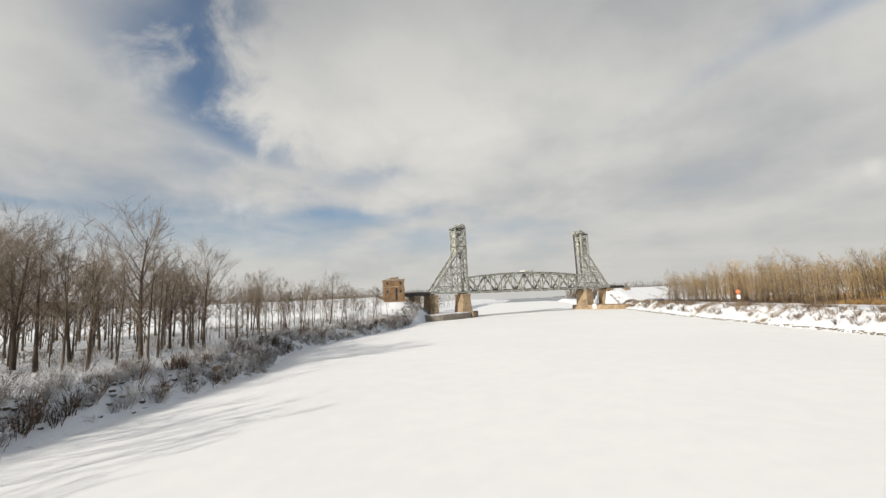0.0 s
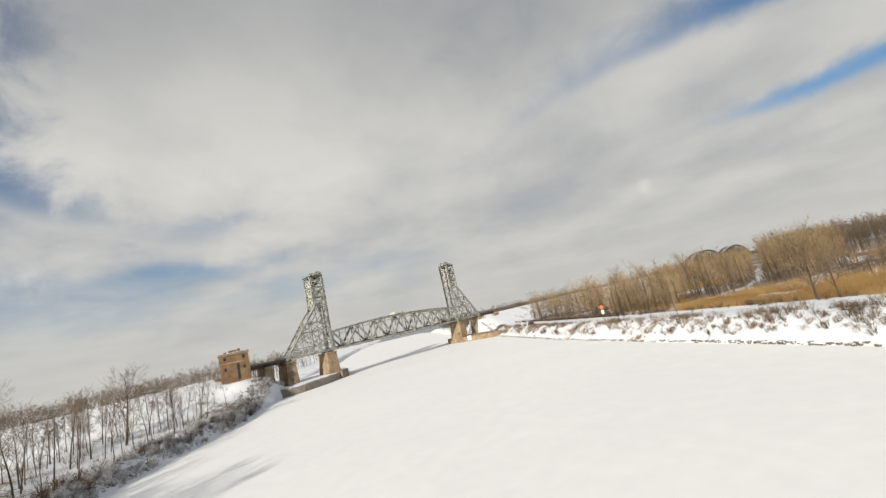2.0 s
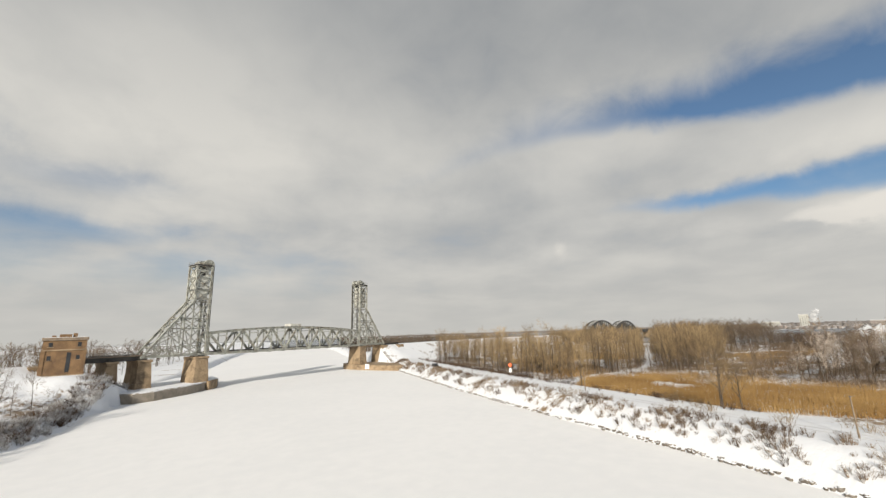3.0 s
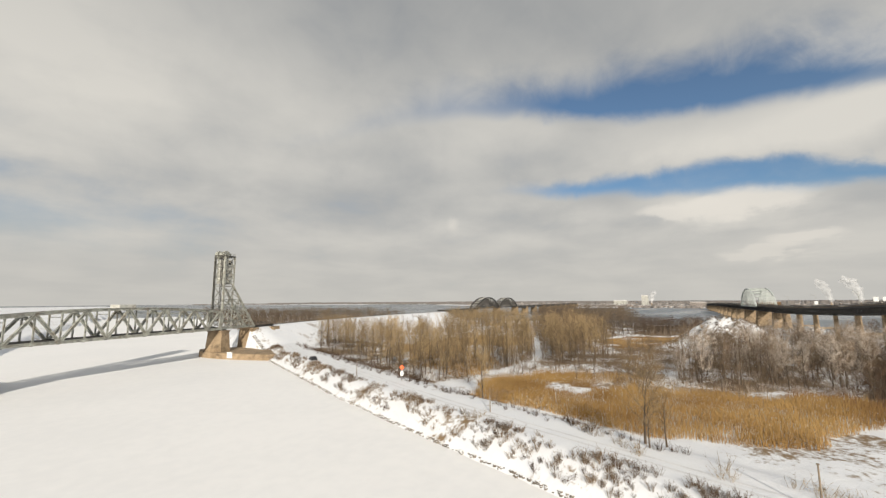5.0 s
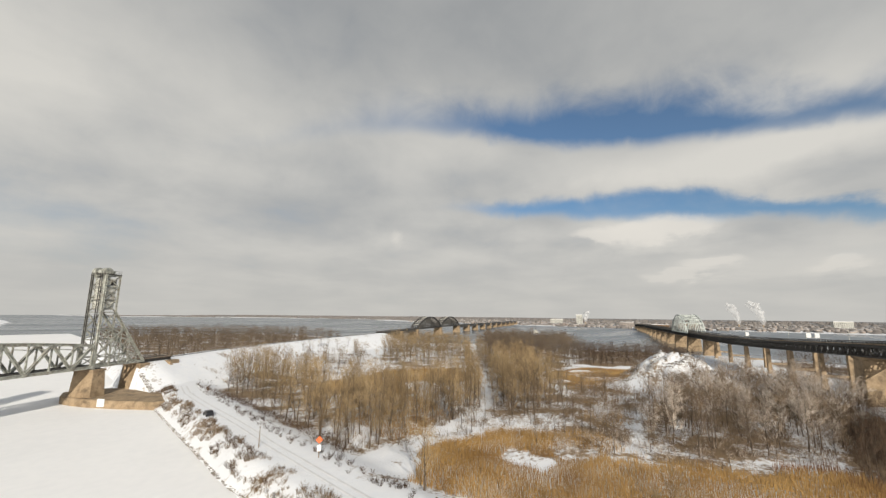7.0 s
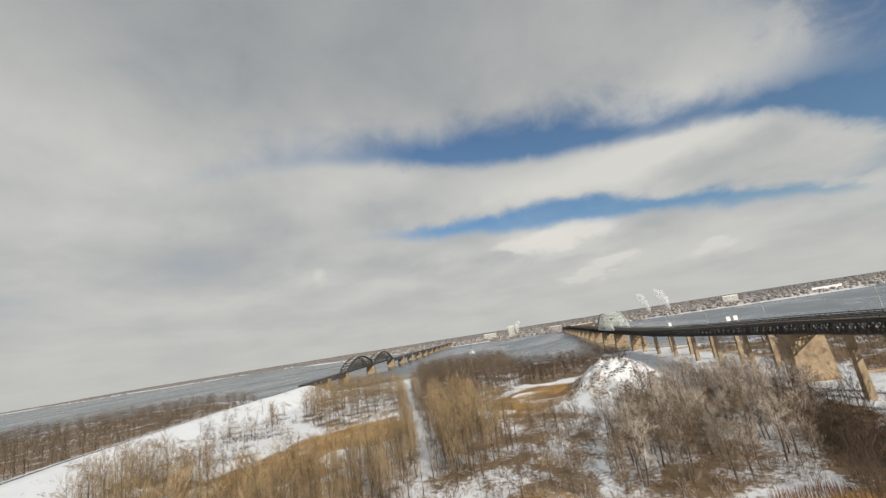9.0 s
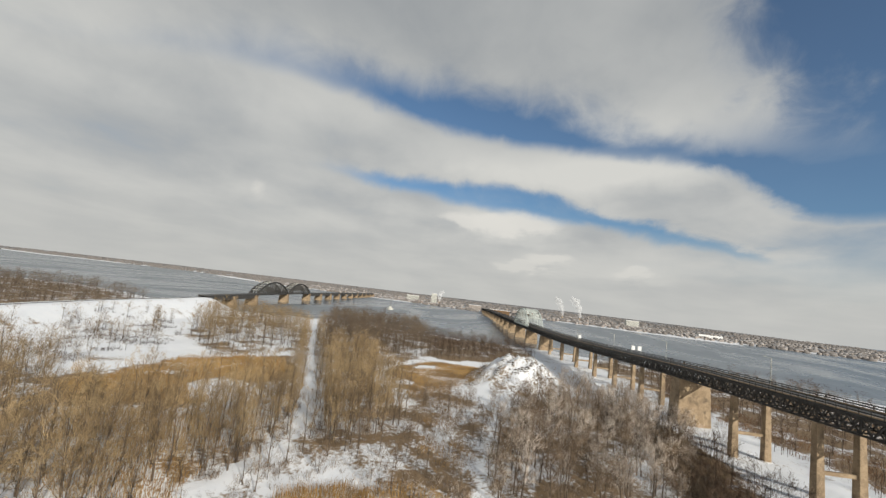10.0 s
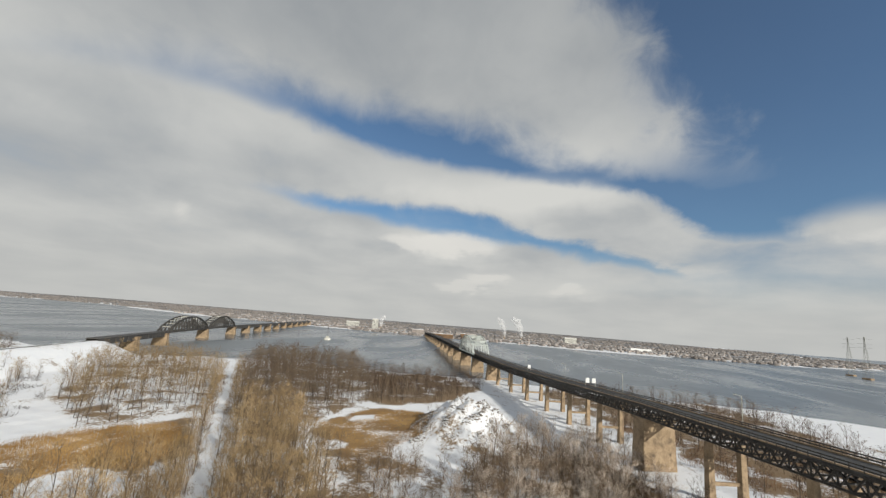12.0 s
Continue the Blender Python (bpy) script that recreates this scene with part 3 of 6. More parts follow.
def build_lift_span():
    t = thing("lift_span", "grey steel through-truss railway lift span over the frozen canal", "bridge span")
    t.matrix_basis = BRIDGE
    n, x0, x1 = 12, 1.0, 82.4
    dx = (x1 - x0) / n
    top = [20.6 + 2.2 * (1 - ((i - n / 2) / (n / 2)) ** 2) for i in range(n + 1)]
    for y in (-2.9, 2.9):
        for i in range(n):
            a, b = x0 + i * dx, x0 + (i + 1) * dx
            bar("bottom_chord", (a, y, DECK), (b, y, DECK), 0.7, 1.0, STEEL, t)
            bar("top_chord", (a, y, top[i]), (b, y, top[i + 1]), 0.8, 0.95, STEEL, t)
            if i % 2 == 0:
                bar("diagonal", (a, y, top[i]), (b, y, DECK), 0.75, 0.78, STEEL, t)
            else:
                bar("diagonal", (a, y, DECK), (b, y, top[i + 1]), 0.75, 0.78, STEEL, t)
        for i in range(n + 1):
            bar("post", (x0 + i * dx, y, DECK), (x0 + i * dx, y, top[i]), 0.4 if 0 < i < n else 0.7, 0.42, STEEL, t)
            part("gusset_plate", box_bm((x0 + i * dx - 0.6, y - 0.3, DECK - 0.5), (x0 + i * dx + 0.6, y + 0.3, DECK + 0.55)), STEEL, t)
    for i in range(n + 1):
        x = x0 + i * dx
        bar("floor_beam", (x, -2.9, DECK - 0.2), (x, 2.9, DECK - 0.2), 0.4, 0.9, STEEL_DARK, t)
        bar("top_strut", (x, -2.9, top[i]), (x, 2.9, top[i]), 0.3, 0.4, STEEL, t)
        bar("sway_brace", (x, -2.9, top[i] - 1.6), (x, 2.9, top[i] - 1.6), 0.2, 0.25, STEEL, t)
        if i < n:
            bar("lateral_brace", (x, -2.9, top[i]), (x + dx, 2.9, top[i + 1]), 0.2, 0.2, STEEL, t)
            bar("lateral_brace", (x, 2.9, top[i]), (x + dx, -2.9, top[i + 1]), 0.2, 0.2, STEEL, t)
    part("track_deck", box_bm((x0, -2.2, DECK + 0.25), (x1, 2.2, DECK + 0.75)), STEEL_DARK, t, "dark timber track deck with steel stringers")
    for y in (-0.75, 0.75):
        part("rail", box_bm((x0, y - 0.06, DECK + 0.75), (x1, y + 0.06, DECK + 0.92)), STEEL_DARK, t)
    part("machinery_house", box_bm((38.5, -2.2, 22.4), (44.5, 2.2, 24.4), 0.1), PLATE, t, "small pale machinery house between the top chords")


def wheel_bm(r, width, spokes=8):
    bm = bmesh.new()
    turn = Matrix.Rotation(radians(90), 4, "X")
    bmesh.ops.create_cone(bm, cap_ends=True, segments=24, radius1=r, radius2=r, depth=width, matrix=turn)
    bmesh.ops.create_cone(bm, cap_ends=True, segments=12, radius1=r * 0.22, radius2=r * 0.22, depth=width * 1.8, matrix=turn)
    for k in range(spokes):
        bmesh.ops.create_cube(bm, size=1.0, matrix=Matrix.Rotation(radians(360 / spokes * k), 4, "Y") @ Matrix.Translation((r * 0.5, 0, 0)) @ Matrix.Diagonal((r * 0.9, width * 1.3, 0.18, 1)))
    return bm


def build_tower(m, label):
    """x points away from the span; the upright front legs stand at x = 0."""
    t = thing("lift_tower", label, "bridge tower", group="lift bridge towers")
    t.matrix_basis = m
    ys = (-2.9, 2.9)
    lv = [DECK, 16.3, 22.5, 26.3, 32.5, 37.2, 41.8, 46.2]

    def back(z):
        return 5.6 if z >= 32.5 else 5.6 + (32.5 - z) / 19.5 * 15.4

    for y in ys:
        bar("front_leg", (0, y, DECK - 0.8), (0, y, 46.6), 0.75, 0.75, STEEL, t)
        bar("upper_back_leg", (5.6, y, 32.5), (5.6, y, 46.6), 0.55, 0.55, STEEL, t)
        bar("inner_leg", (5.6, y, DECK), (5.6, y, 32.5), 0.4, 0.4, STEEL, t)
        bar("raking_leg", (5.6, y, 32.5), (21.0, y, DECK - 0.4), 0.75, 0.75, STEEL, t)
        bar("sill_girder", (0, y, DECK), (21.0, y, DECK), 0.5, 0.8, STEEL, t)
        for i, z in enumerate(lv):
            bar("strut", (0, y, z), (back(z), y, z), 0.28, 0.3, STEEL, t)
            if i + 1 < len(lv):
                u = lv[i + 1]
                bar("brace", (0, y, z), (5.6, y, u), 0.3, 0.3, STEEL, t)
                bar("brace", (5.6, y, z), (0, y, u), 0.3, 0.3, STEEL, t)
                if z < 32:
                    bar("brace", (5.6, y, z), (back(u), y, u), 0.3, 0.3, STEEL, t) if back(u) > 7 else None
                    bar("brace", (back(z), y, z), (5.6, y, u), 0.28, 0.28, STEEL, t)
        for k in range(4):
            xa, xb = 5.6 + k * 3.85, 5.6 + (k + 1) * 3.85
            za = 32.5 - (xb - 5.6) / 15.4 * 19.5
            if za > DECK + 1:
                bar("hanger", (xb, y, DECK), (xb, y, za), 0.28, 0.28, STEEL, t)
                bar("brace", (xa, y, DECK), (xb, y, za), 0.22, 0.22, STEEL, t)
    for i, z in enumerate(lv):
        for x in (0, back(z)):
            bar("cross_strut", (x, -2.9, z), (x, 2.9, z), 0.3, 0.35, STEEL, t)
        if i + 1 < len(lv) and z > 22:
            u = lv[i + 1]
            for s in (-1, 1):
                bar("face_brace", (0, -2.9 * s, z), (0, 2.9 * s, u), 0.28, 0.28, STEEL, t)
                bar("face_brace", (back(z), -2.9 * s, z), (back(u), 2.9 * s, u), 0.28, 0.28, STEEL, t)
        elif i + 1 < len(lv) and z > 13:
            for s in (-1, 1):
                bar("face_brace", (back(z), 2.9 * s, z), (back(lv[i + 1]), 0, lv[i + 1]), 0.22, 0.22, STEEL, t)
    cw = part("counterweight", box_bm((0.9, -2.6, 33.4), (4.9, 2.6, 45.0), 0.12), PLATE, t, "pale concrete counterweight hung high in the tower")
    for s in (-1, 1):
        # a dark block on the face stands in for the hole's shade
        part("recess_shade", box_bm((2.4, s * 2.61 - 0.12, 42.6), (4.4, s * 2.61 + 0.12, 44.0)), STEEL_DARK, cw)
        for z in (33.4, 36.6, 39.4):
            part("ledge", box_bm((0.9, s * 2.67 - 0.1, z), (4.9, s * 2.67 + 0.1, z + 0.25)), STEEL, cw)
    part("platform", box_bm((-0.4, -3.2, 46.4), (6.0, 3.2, 46.8)), STEEL_DARK, t)
    for y in (-3.1, 3.1):
        for z in (47.3, 47.9):
            bar("handrail", (-0.3, y, z), (5.9, y, z), 0.1, 0.1, STEEL, t)
        for k in range(6):
            bar("rail_post", (-0.3 + k * 1.22, y, 46.8), (-0.3 + k * 1.22, y, 47.9), 0.1, 0.1, STEEL, t)
    for y in (-2.3, -1.5, 1.5, 2.3):
        w = part("sheave", wheel_bm(1.95, 0.5), STEEL, t, "spoked steel rope sheave")
        w.matrix_basis = pose(1.0, y, 47.1)
        bar("rope", (-0.95, y, 20.0), (-0.95, y, 47.0), 0.22, 0.22, STEEL_DARK, t)
    part("sheave_hood", box_bm((-0.3, -2.0, 46.8), (4.6, 1.1, 48.2), 0.4), STEEL, t)


def build_piers():
    for name, x, sx, sz in (("left", -1.5, 6.2, 10.0), ("left", -20.0, 5.5, 10.0), ("left", -29.0, 4.5, 10.0), ("right", 85.0, 6.2, 10.0), ("right", 104.0, 5.8, 10.0)):
        m = BRIDGE @ pose(x, 0, 0)
        p = thing("bridge_pier", "brown stained concrete pier under the lift bridge", "pier", group="lift bridge piers")
        p.matrix_basis = m
        part("shaft", taper_bm(-1.5, DECK - 1.6, sx, 9.6, sx - 1.6, 8.0), CONCRETE, p)
        part("cap", box_bm((-sx / 2 + 0.5, -4.2, DECK - 1.6), (sx / 2 - 0.5, 4.2, DECK - 0.85), 0.1), CONCRETE, p)
        for y in (-2.9, 2.9):
            part("bearing", box_bm((-0.8, y - 0.6, DECK - 0.85), (0.8, y + 0.6, DECK - 0.4)), STEEL_DARK, p)
    f = thing("fender_wall", "dark snow-topped concrete fender wall round the pier", "fender")
    part("wall", prism_bm([(17.5, 212), (19, 218), (18, 232), (13, 240), (4, 236), (-4, 212), (-10, 194), (-9, 187), (-5, 184), (0, 187), (9, 197)], -1.0, 3.0, 0.3), CONCRETE_SNOW, f)
    part("end_plate", prism_bm([(15.4, 205.6), (18.3, 212.0), (17.6, 212.5), (14.6, 206.0)], 0.0, 3.2), CONCRETE, f, "paler concrete nose of the wall")
    g = thing("fender_wall", "brown concrete fender wall with a white board", "fender")
    part("wall", prism_bm([(82.5, 256), (83.5, 249), (86, 241.5), (91.5, 230), (98, 219), (103.5, 215.5), (109, 226), (101, 258), (92, 267), (85, 264)], -1.0, 2.7, 0.3), CONCRETE, g)
    b = part("white_board", box_bm((-1.4, -0.15, -1.3), (1.4, 0.15, 1.3), 0.04), WHITE, g, "white painted square board on the wall")
    b.matrix_basis = pose(88.6, 235.6, 1.9, 0, 0, 116)


def build_approach(a, b, label):
    t = thing("approach_span", label, "bridge span", group="lift bridge approaches")
    t.matrix_basis = BRIDGE
    for y in (-2.2, 2.2):
        bar("plate_girder", (a, y, DECK - 0.2), (b, y, DECK - 0.2), 0.5, 1.5, STEEL_DARK, t)
        for z in (1.2, 1.8):
            bar("handrail", (a, y * 1.35, DECK + z), (b, y * 1.35, DECK + z), 0.08, 0.08, STEEL_DARK, t)
        n = max(3, int((b - a) / 2.5))
        for k in range(n + 1):
            x = a + (b - a) * k / n
            bar("rail_post", (x, y * 1.35, DECK + 0.6), (x, y * 1.35, DECK + 1.85), 0.1, 0.1, STEEL_DARK, t)
    part("track_deck", box_bm((a, -3.0, DECK + 0.5), (b, 3.0, DECK + 0.8)), WOOD, t)
    for y in (-0.75, 0.75):
        part("rail", box_bm((a, y - 0.06, DECK + 0.8), (b, y + 0.06, DECK + 0.97)), STEEL_DARK, t)


def build_abutment(x, label):
    t = thing("abutment", label, "abutment", group="lift bridge abutments")
    t.matrix_basis = BRIDGE @ pose(x, 0, 0)
    part("wall", box_bm((-3.0, -5.5, 1.0), (3.0, 5.5, DECK - 0.95), 0.15), CONCRETE, t)
    for s in (-1, 1):
        bm = bmesh.new()
        vs = [bm.verts.new(p) for p in ((-3, s * 5.5, 1), (-3, s * 6.3, 1), (-3, s * 5.5, 11.8), (-3, s * 6.3, 11.8), (3, s * 5.5, 1), (3, s * 6.3, 1), (3, s * 5.5, 6.0), (3, s * 6.3, 6.0))]
        for f in ((0, 1, 3, 2), (4, 6, 7, 5), (0, 4, 5, 1), (2, 3, 7, 6), (0, 2, 6, 4), (1, 5, 7, 3)):
            bm.faces.new([vs[i] for i in f])
        bmesh.ops.recalc_face_normals(bm, faces=bm.faces)
        part("wing_wall", bm, CONCRETE, t)


def build_hut():
    t = thing("bridge_house", "tall brown brick operator's building beside the railway", "building")
    t.matrix_basis = pose(-22.6, 187.0, 8.2, 0, 0, 12)
    part("wall", box_bm((-4.6, -4.0, 0), (4.6, 4.0, 11.2), 0.05), BRICK, t)
    part("roof_edge", box_bm((-4.9, -4.3, 10.9), (4.9, 4.3, 11.75), 0.08), WOOD, t, "dark weathered roof edge")
    part("roof", box_bm((-4.4, -3.8, 11.7), (4.4, 3.8, 11.85)), SNOW, t, "flat snow-covered roof")
    part("base_course", box_bm((-4.75, -4.15, 0), (4.75, 4.15, 1.6), 0.05), CONCRETE, t)
    for x in (-3.0, 1.5):
        part("chimney", box_bm((x, -1.0, 11.7), (x + 0.9, 0.0, 13.0 if x > 0 else 12.4), 0.05), BRICK, t)
    part("roof_house", box_bm((-1.4, -1.6, 11.8), (1.2, 1.8, 12.7), 0.05), BRICK, t)
    part("string_course", box_bm((-4.78, -4.18, 8.1), (4.78, 4.18, 8.5), 0.04), CONCRETE, t)
    for x in (-4.3, 4.3):
        part("corner_pier", box_bm((x - 0.45, -4.16, 1.6), (x + 0.45, -3.9, 8.1), 0.04), BRICK, t)
    for side, rot in ((-4.02, 0), (4.02, 0)):
        for k, x in enumerate((-3.0, 0.0, 3.0)):
            for z in (5.6, 9.2):
                if k == 1:
                    continue
                w = part("window", box_bm((x - 0.4, side - 0.05, z), (x + 0.4, side + 0.05, z + 1.2)), GLASS_DARK, t)
                part("sill", box_bm((x - 0.7, side - 0.14, z - 0.18), (x + 0.7, side + 0.14, z)), CONCRETE, w)
    part("recess_panel", box_bm((0.6, -4.06, 2.2), (1.5, -3.9, 7.6)), GLASS_DARK, t, "tall dark window strip")
    for side in (-4.62, 4.62):
        for y in (-2.2, 1.2):
            for z in (2.4, 5.4, 9.0):
                w = part("window", box_bm((side - 0.05, y, z), (side + 0.05, y + 1.0, z + 1.5)), GLASS_DARK, t)
                part("sill", box_bm((side - 0.14, y - 0.15, z - 0.18), (side + 0.14, y + 1.15, z)), CONCRETE, w)


build_lift_span()
build_tower(BRIDGE @ pose(0, 0, 0, 0, 0, 180), "grey steel lift tower with raking back legs, by the brick house")
build_tower(BRIDGE @ pose(83.4, 0, 0), "grey steel lift tower with raking back legs, by the river dyke")
build_piers()
build_approach(-44.0, -20.6, "short dark girder approach beside the brick house")
build_approach(104.6, 119.0, "short dark girder approach on to the embankment")
build_abutment(-45.5, "brown concrete abutment in the snowy bank")
build_abutment(117.5, "brown concrete abutment at the embankment's end")
build_hut()


def track_on(line, name, label):
    """Two railway tracks on an embankment's crest."""
    t = thing(name, label, "railway track")
    for off in (-0.75, 0.75):
        bm = bmesh.new()
        for (x0, y0), (x1, y1) in zip(line, line[1:]):
            a, b = Vector((x0, y0, 0)), Vector((x1, y1, 0))
            s = Vector((-(b - a).y, (b - a).x, 0)).normalized() * off
            za, zb = ground_z(x0, y0) + 0.18, ground_z(x1, y1) + 0.18
            k = s.normalized() * 0.07
            vs = [bm.verts.new(p) for p in ((a + s - k) + Vector((0, 0, za)), (a + s + k) + Vector((0, 0, za)), (b + s + k) + Vector((0, 0, zb)), (b + s - k) + Vector((0, 0, zb)))]
            up = [bm.verts.new(v.co + Vector((0, 0, 0.17))) for v in vs]
            bm.faces.new(up)
            for i in range(4):
                bm.faces.new((vs[i], vs[(i + 1) % 4], up[(i + 1) % 4], up[i]))
        part("rail", bm, STEEL_DARK, t)


track_on([(118, 267.5), (150, 287), (208, 314), (262, 337), (330, 358), (376, 374.5)], "railway_track", "steel rails half under snow on the embankment")


# ---- the railway bridge over the river ----
def build_river_railway():
    def arch(p, q, rise, label):
        t = thing("truss_span", label, "bridge span", group="river railway trusses")
        d = Vector((q[0] - p[0], q[1] - p[1], 0))
        t.matrix_basis = pose(p[0], p[1], 0, 0, 0, math.degrees(math.atan2(d.y, d.x)))
        n, ln = 14, d.length
        for y in (-5, 5):
            pts = [(ln * i / n, y, 13 + 2 + rise * (1 - (2 * i / n - 1) ** 2)) for i in range(n + 1)]
            pts[0], pts[n] = (0, y, 13), (ln, y, 13)
            for i in range(n):
                bar("top_chord", pts[i], pts[i + 1], 1.5, 1.7, STEEL_DARK, t)
                bar("bottom_chord", (ln * i / n, y, 13), (ln * (i + 1) / n, y, 13), 0.9, 1.2, STEEL_DARK, t)
                if 0 < i:
                    bar("post", (ln * i / n, y, 13), pts[i], 0.9, 0.9, STEEL_DARK, t)
                    bar("diagonal", (ln * i / n, y, 13), pts[i + 1], 0.8, 0.8, STEEL_DARK, t) if i < n / 2 else bar("diagonal", (ln * (i + 1) / n, y, 13), pts[i], 0.8, 0.8, STEEL_DARK, t)
        for i in range(1, n):
            bar("top_strut", (ln * i / n, -5, 15 + rise * (1 - (2 * i / n - 1) ** 2)), (ln * i / n, 5, 15 + rise * (1 - (2 * i / n - 1) ** 2)), 0.6, 0.5, PLATE, t)
        part("deck", box_bm((0, -4.4, 13.3), (ln, 4.4, 14.2)), STEEL_DARK, t)

    def girder(p, q, depth, label):
        t = thing("girder_span", label, "bridge span", group="river railway girders")
        d = Vector((q[0] - p[0], q[1] - p[1], 0))
        t.matrix_basis = pose(p[0], p[1], 0, 0, 0, math.degrees(math.atan2(d.y, d.x)))
        ln = d.length
        for y in (-4, 4):
            bar("girder", (0, y, 13.6 - depth / 2), (ln, y, 13.6 - depth / 2), 0.7, depth, STEEL_DARK, t)
            n = max(2, int(ln / 9))
            for k in range(n):
                bar("stiffener", (ln * (k + 0.5) / n, y * 1.08, 13.6 - depth), (ln * (k + 0.5) / n, y * 1.08, 13.6), 0.5, 0.3, STEEL_DARK, t)
        part("deck", box_bm((0, -4.6, 13.6), (ln, 4.6, 14.2)), STEEL_DARK, t)

    def pier(x, y, rot, label="pale concrete pier standing in the river"):
        t = thing("river_pier", label, "pier", group="river railway piers")
        t.matrix_basis = pose(x, y, 0, 0, 0, rot)
        part("shaft", taper_bm(-2.5, 11.6, 7.5, 15, 5.5, 12.5, 0.4), CONCRETE, t)
        part("cap", box_bm((-3.2, -6.8, 11.6), (3.2, 6.8, 12.4)), CONCRETE, t)

    line = [(372, 373), (428, 394), (489, 417), (610, 460), (722, 494)]
    girder(line[0], line[1], 4.6, "dark deck girder from the embankment towards the river")
    girder(line[1], line[2], 4.6, "dark deck girder over the river's edge")
    arch(line[2], line[3], 14.5, "dark curved-chord railway truss with snow on its struts")
    arch(line[3], line[4], 14.5, "dark curved-chord railway truss over the river")
    for x, y in line[1:]:
        pier(x, y, 18)
    a, b, n = Vector((722, 494)), Vector((1440, 690)), 10
    for k in range(n):
        p, q = a + (b - a) * k / n, a + (b - a) * (k + 1) / n
        girder(p, q, 5.0, "dark deck girder on piers, running to the far shore")
        pier(q.x, q.y, 15)


build_river_railway()


# ---- the road bridge ----
ROAD = [(20, -45), (100, -23), (160.5, -8.5), (191, -1.5), (220, 4.5), (253, 11), (340, 32), (440, 62), (600, 104), (940, 177), (1300, 254)]


def road_z(x):
    return float(np.interp(x, [20, 150, 193, 253, 340, 400, 440, 600, 1000, 1300], [28.5, 26.0, 25.2, 23.4, 20.0, 18.6, 18.4, 18.4, 16.5, 12.0]))


def stations():
    """Places of the bents along the road bridge, with its direction there; the broad pier is one of them."""
    xs = [37, 68, 99, 129.5, 160.5, 191, 220, 253]
    while xs[-1] < 1270:
        xs.append(xs[-1] + 29.0)
    px, py = [p[0] for p in ROAD], [p[1] for p in ROAD]
    out = []
    for x in xs:
        y0, y1 = np.interp((x - 2, x + 2), px, py)
        out.append((float(x), float((y0 + y1) / 2), math.degrees(math.atan2(y1 - y0, 4))))
    return out


def road_span(p, q, label):
    t = thing("road_span", label, "bridge span", group="road bridge spans")
    zp, zq = road_z(p[0]), road_z(q[0])
    d = Vector((q[0] - p[0], q[1] - p[1], 0))
    ln = d.length
    tilt = math.degrees(math.atan2(zq - zp, ln))
    t.matrix_basis = pose(p[0], p[1], zp, 0, 0, math.degrees(math.atan2(d.y, d.x))) @ pose(0, 0, 0, 0, -tilt, 0)
    ln = math.hypot(ln, zq - zp)
    part("roadway", box_bm((0, -5.6, -0.35), (ln, 5.6, 0.0)), ASPHALT, t, "salt-stained asphalt roadway")
    n = 6
    for y in (-5.2, 5.2):
        part("kerb", box_bm((0, y - 0.3, 0), (ln, y + 0.3, 0.28)), CONCRETE, t)
        bar("top_chord", (0, y, -0.7), (ln, y, -0.7), 0.45, 0.6, STEEL_DARK, t)
        bar("bottom_chord", (0, y, -4.3), (ln, y, -4.3), 0.45, 0.5, STEEL_DARK, t)
        for k in range(n):
            a, b = ln * k / n, ln * (k + 1) / n
            c = (a + b) / 2
            bar("diagonal", (a, y, -0.7), (c, y, -4.3), 0.3, 0.36, STEEL_DARK, t)
            bar("diagonal", (c, y, -4.3), (b, y, -0.7), 0.3, 0.36, STEEL_DARK, t)
            bar("post", (a, y, -0.7), (a, y, -4.3), 0.28, 0.3, STEEL_DARK, t)
            bar("rail_post", (a, y * 1.06, 0), (a, y * 1.06, 1.3), 0.14, 0.14, STEEL_DARK, t)
            bar("rail_post", (c, y * 1.06, 0), (c, y * 1.06, 1.3), 0.14, 0.14, STEEL_DARK, t)
        for z in (0.65, 1.25):
            bar("guard_rail", (0, y * 1.06, z), (ln, y * 1.06, z), 0.14, 0.28, STEEL_DARK, t)
    for y in (-2.6, 0.0, 2.6):
        bar("stringer", (0, y, -1.0), (ln, y, -1.0), 0.35, 1.1, STEEL_DARK, t)
    for y in (-5.2, 5.2):
        bar("side_plate", (0, y, -0.45), (ln, y, -0.45), 0.3, 0.9, STEEL_DARK, t)
        for k in range(n):
            a, b = ln * k / n, ln * (k + 1) / n
            bar("counter_brace", (a, y, -4.3), ((a + b) / 2, y, -0.7), 0.22, 0.24, STEEL_DARK, t)
            bar("counter_brace", ((a + b) / 2, y, -0.7), (b, y, -4.3), 0.22, 0.24, STEEL_DARK, t)
    for k in range(n):
        x = ln * (k + 0.5) / n
        bar("cross_beam", (x, -5.2, -4.3), (x, 5.2, -4.3), 0.3, 0.4, STEEL_DARK, t)
        bar("floor_beam", (x, -5.2, -0.8), (x, 5.2, -0.8), 0.3, 0.7, STEEL_DARK, t)


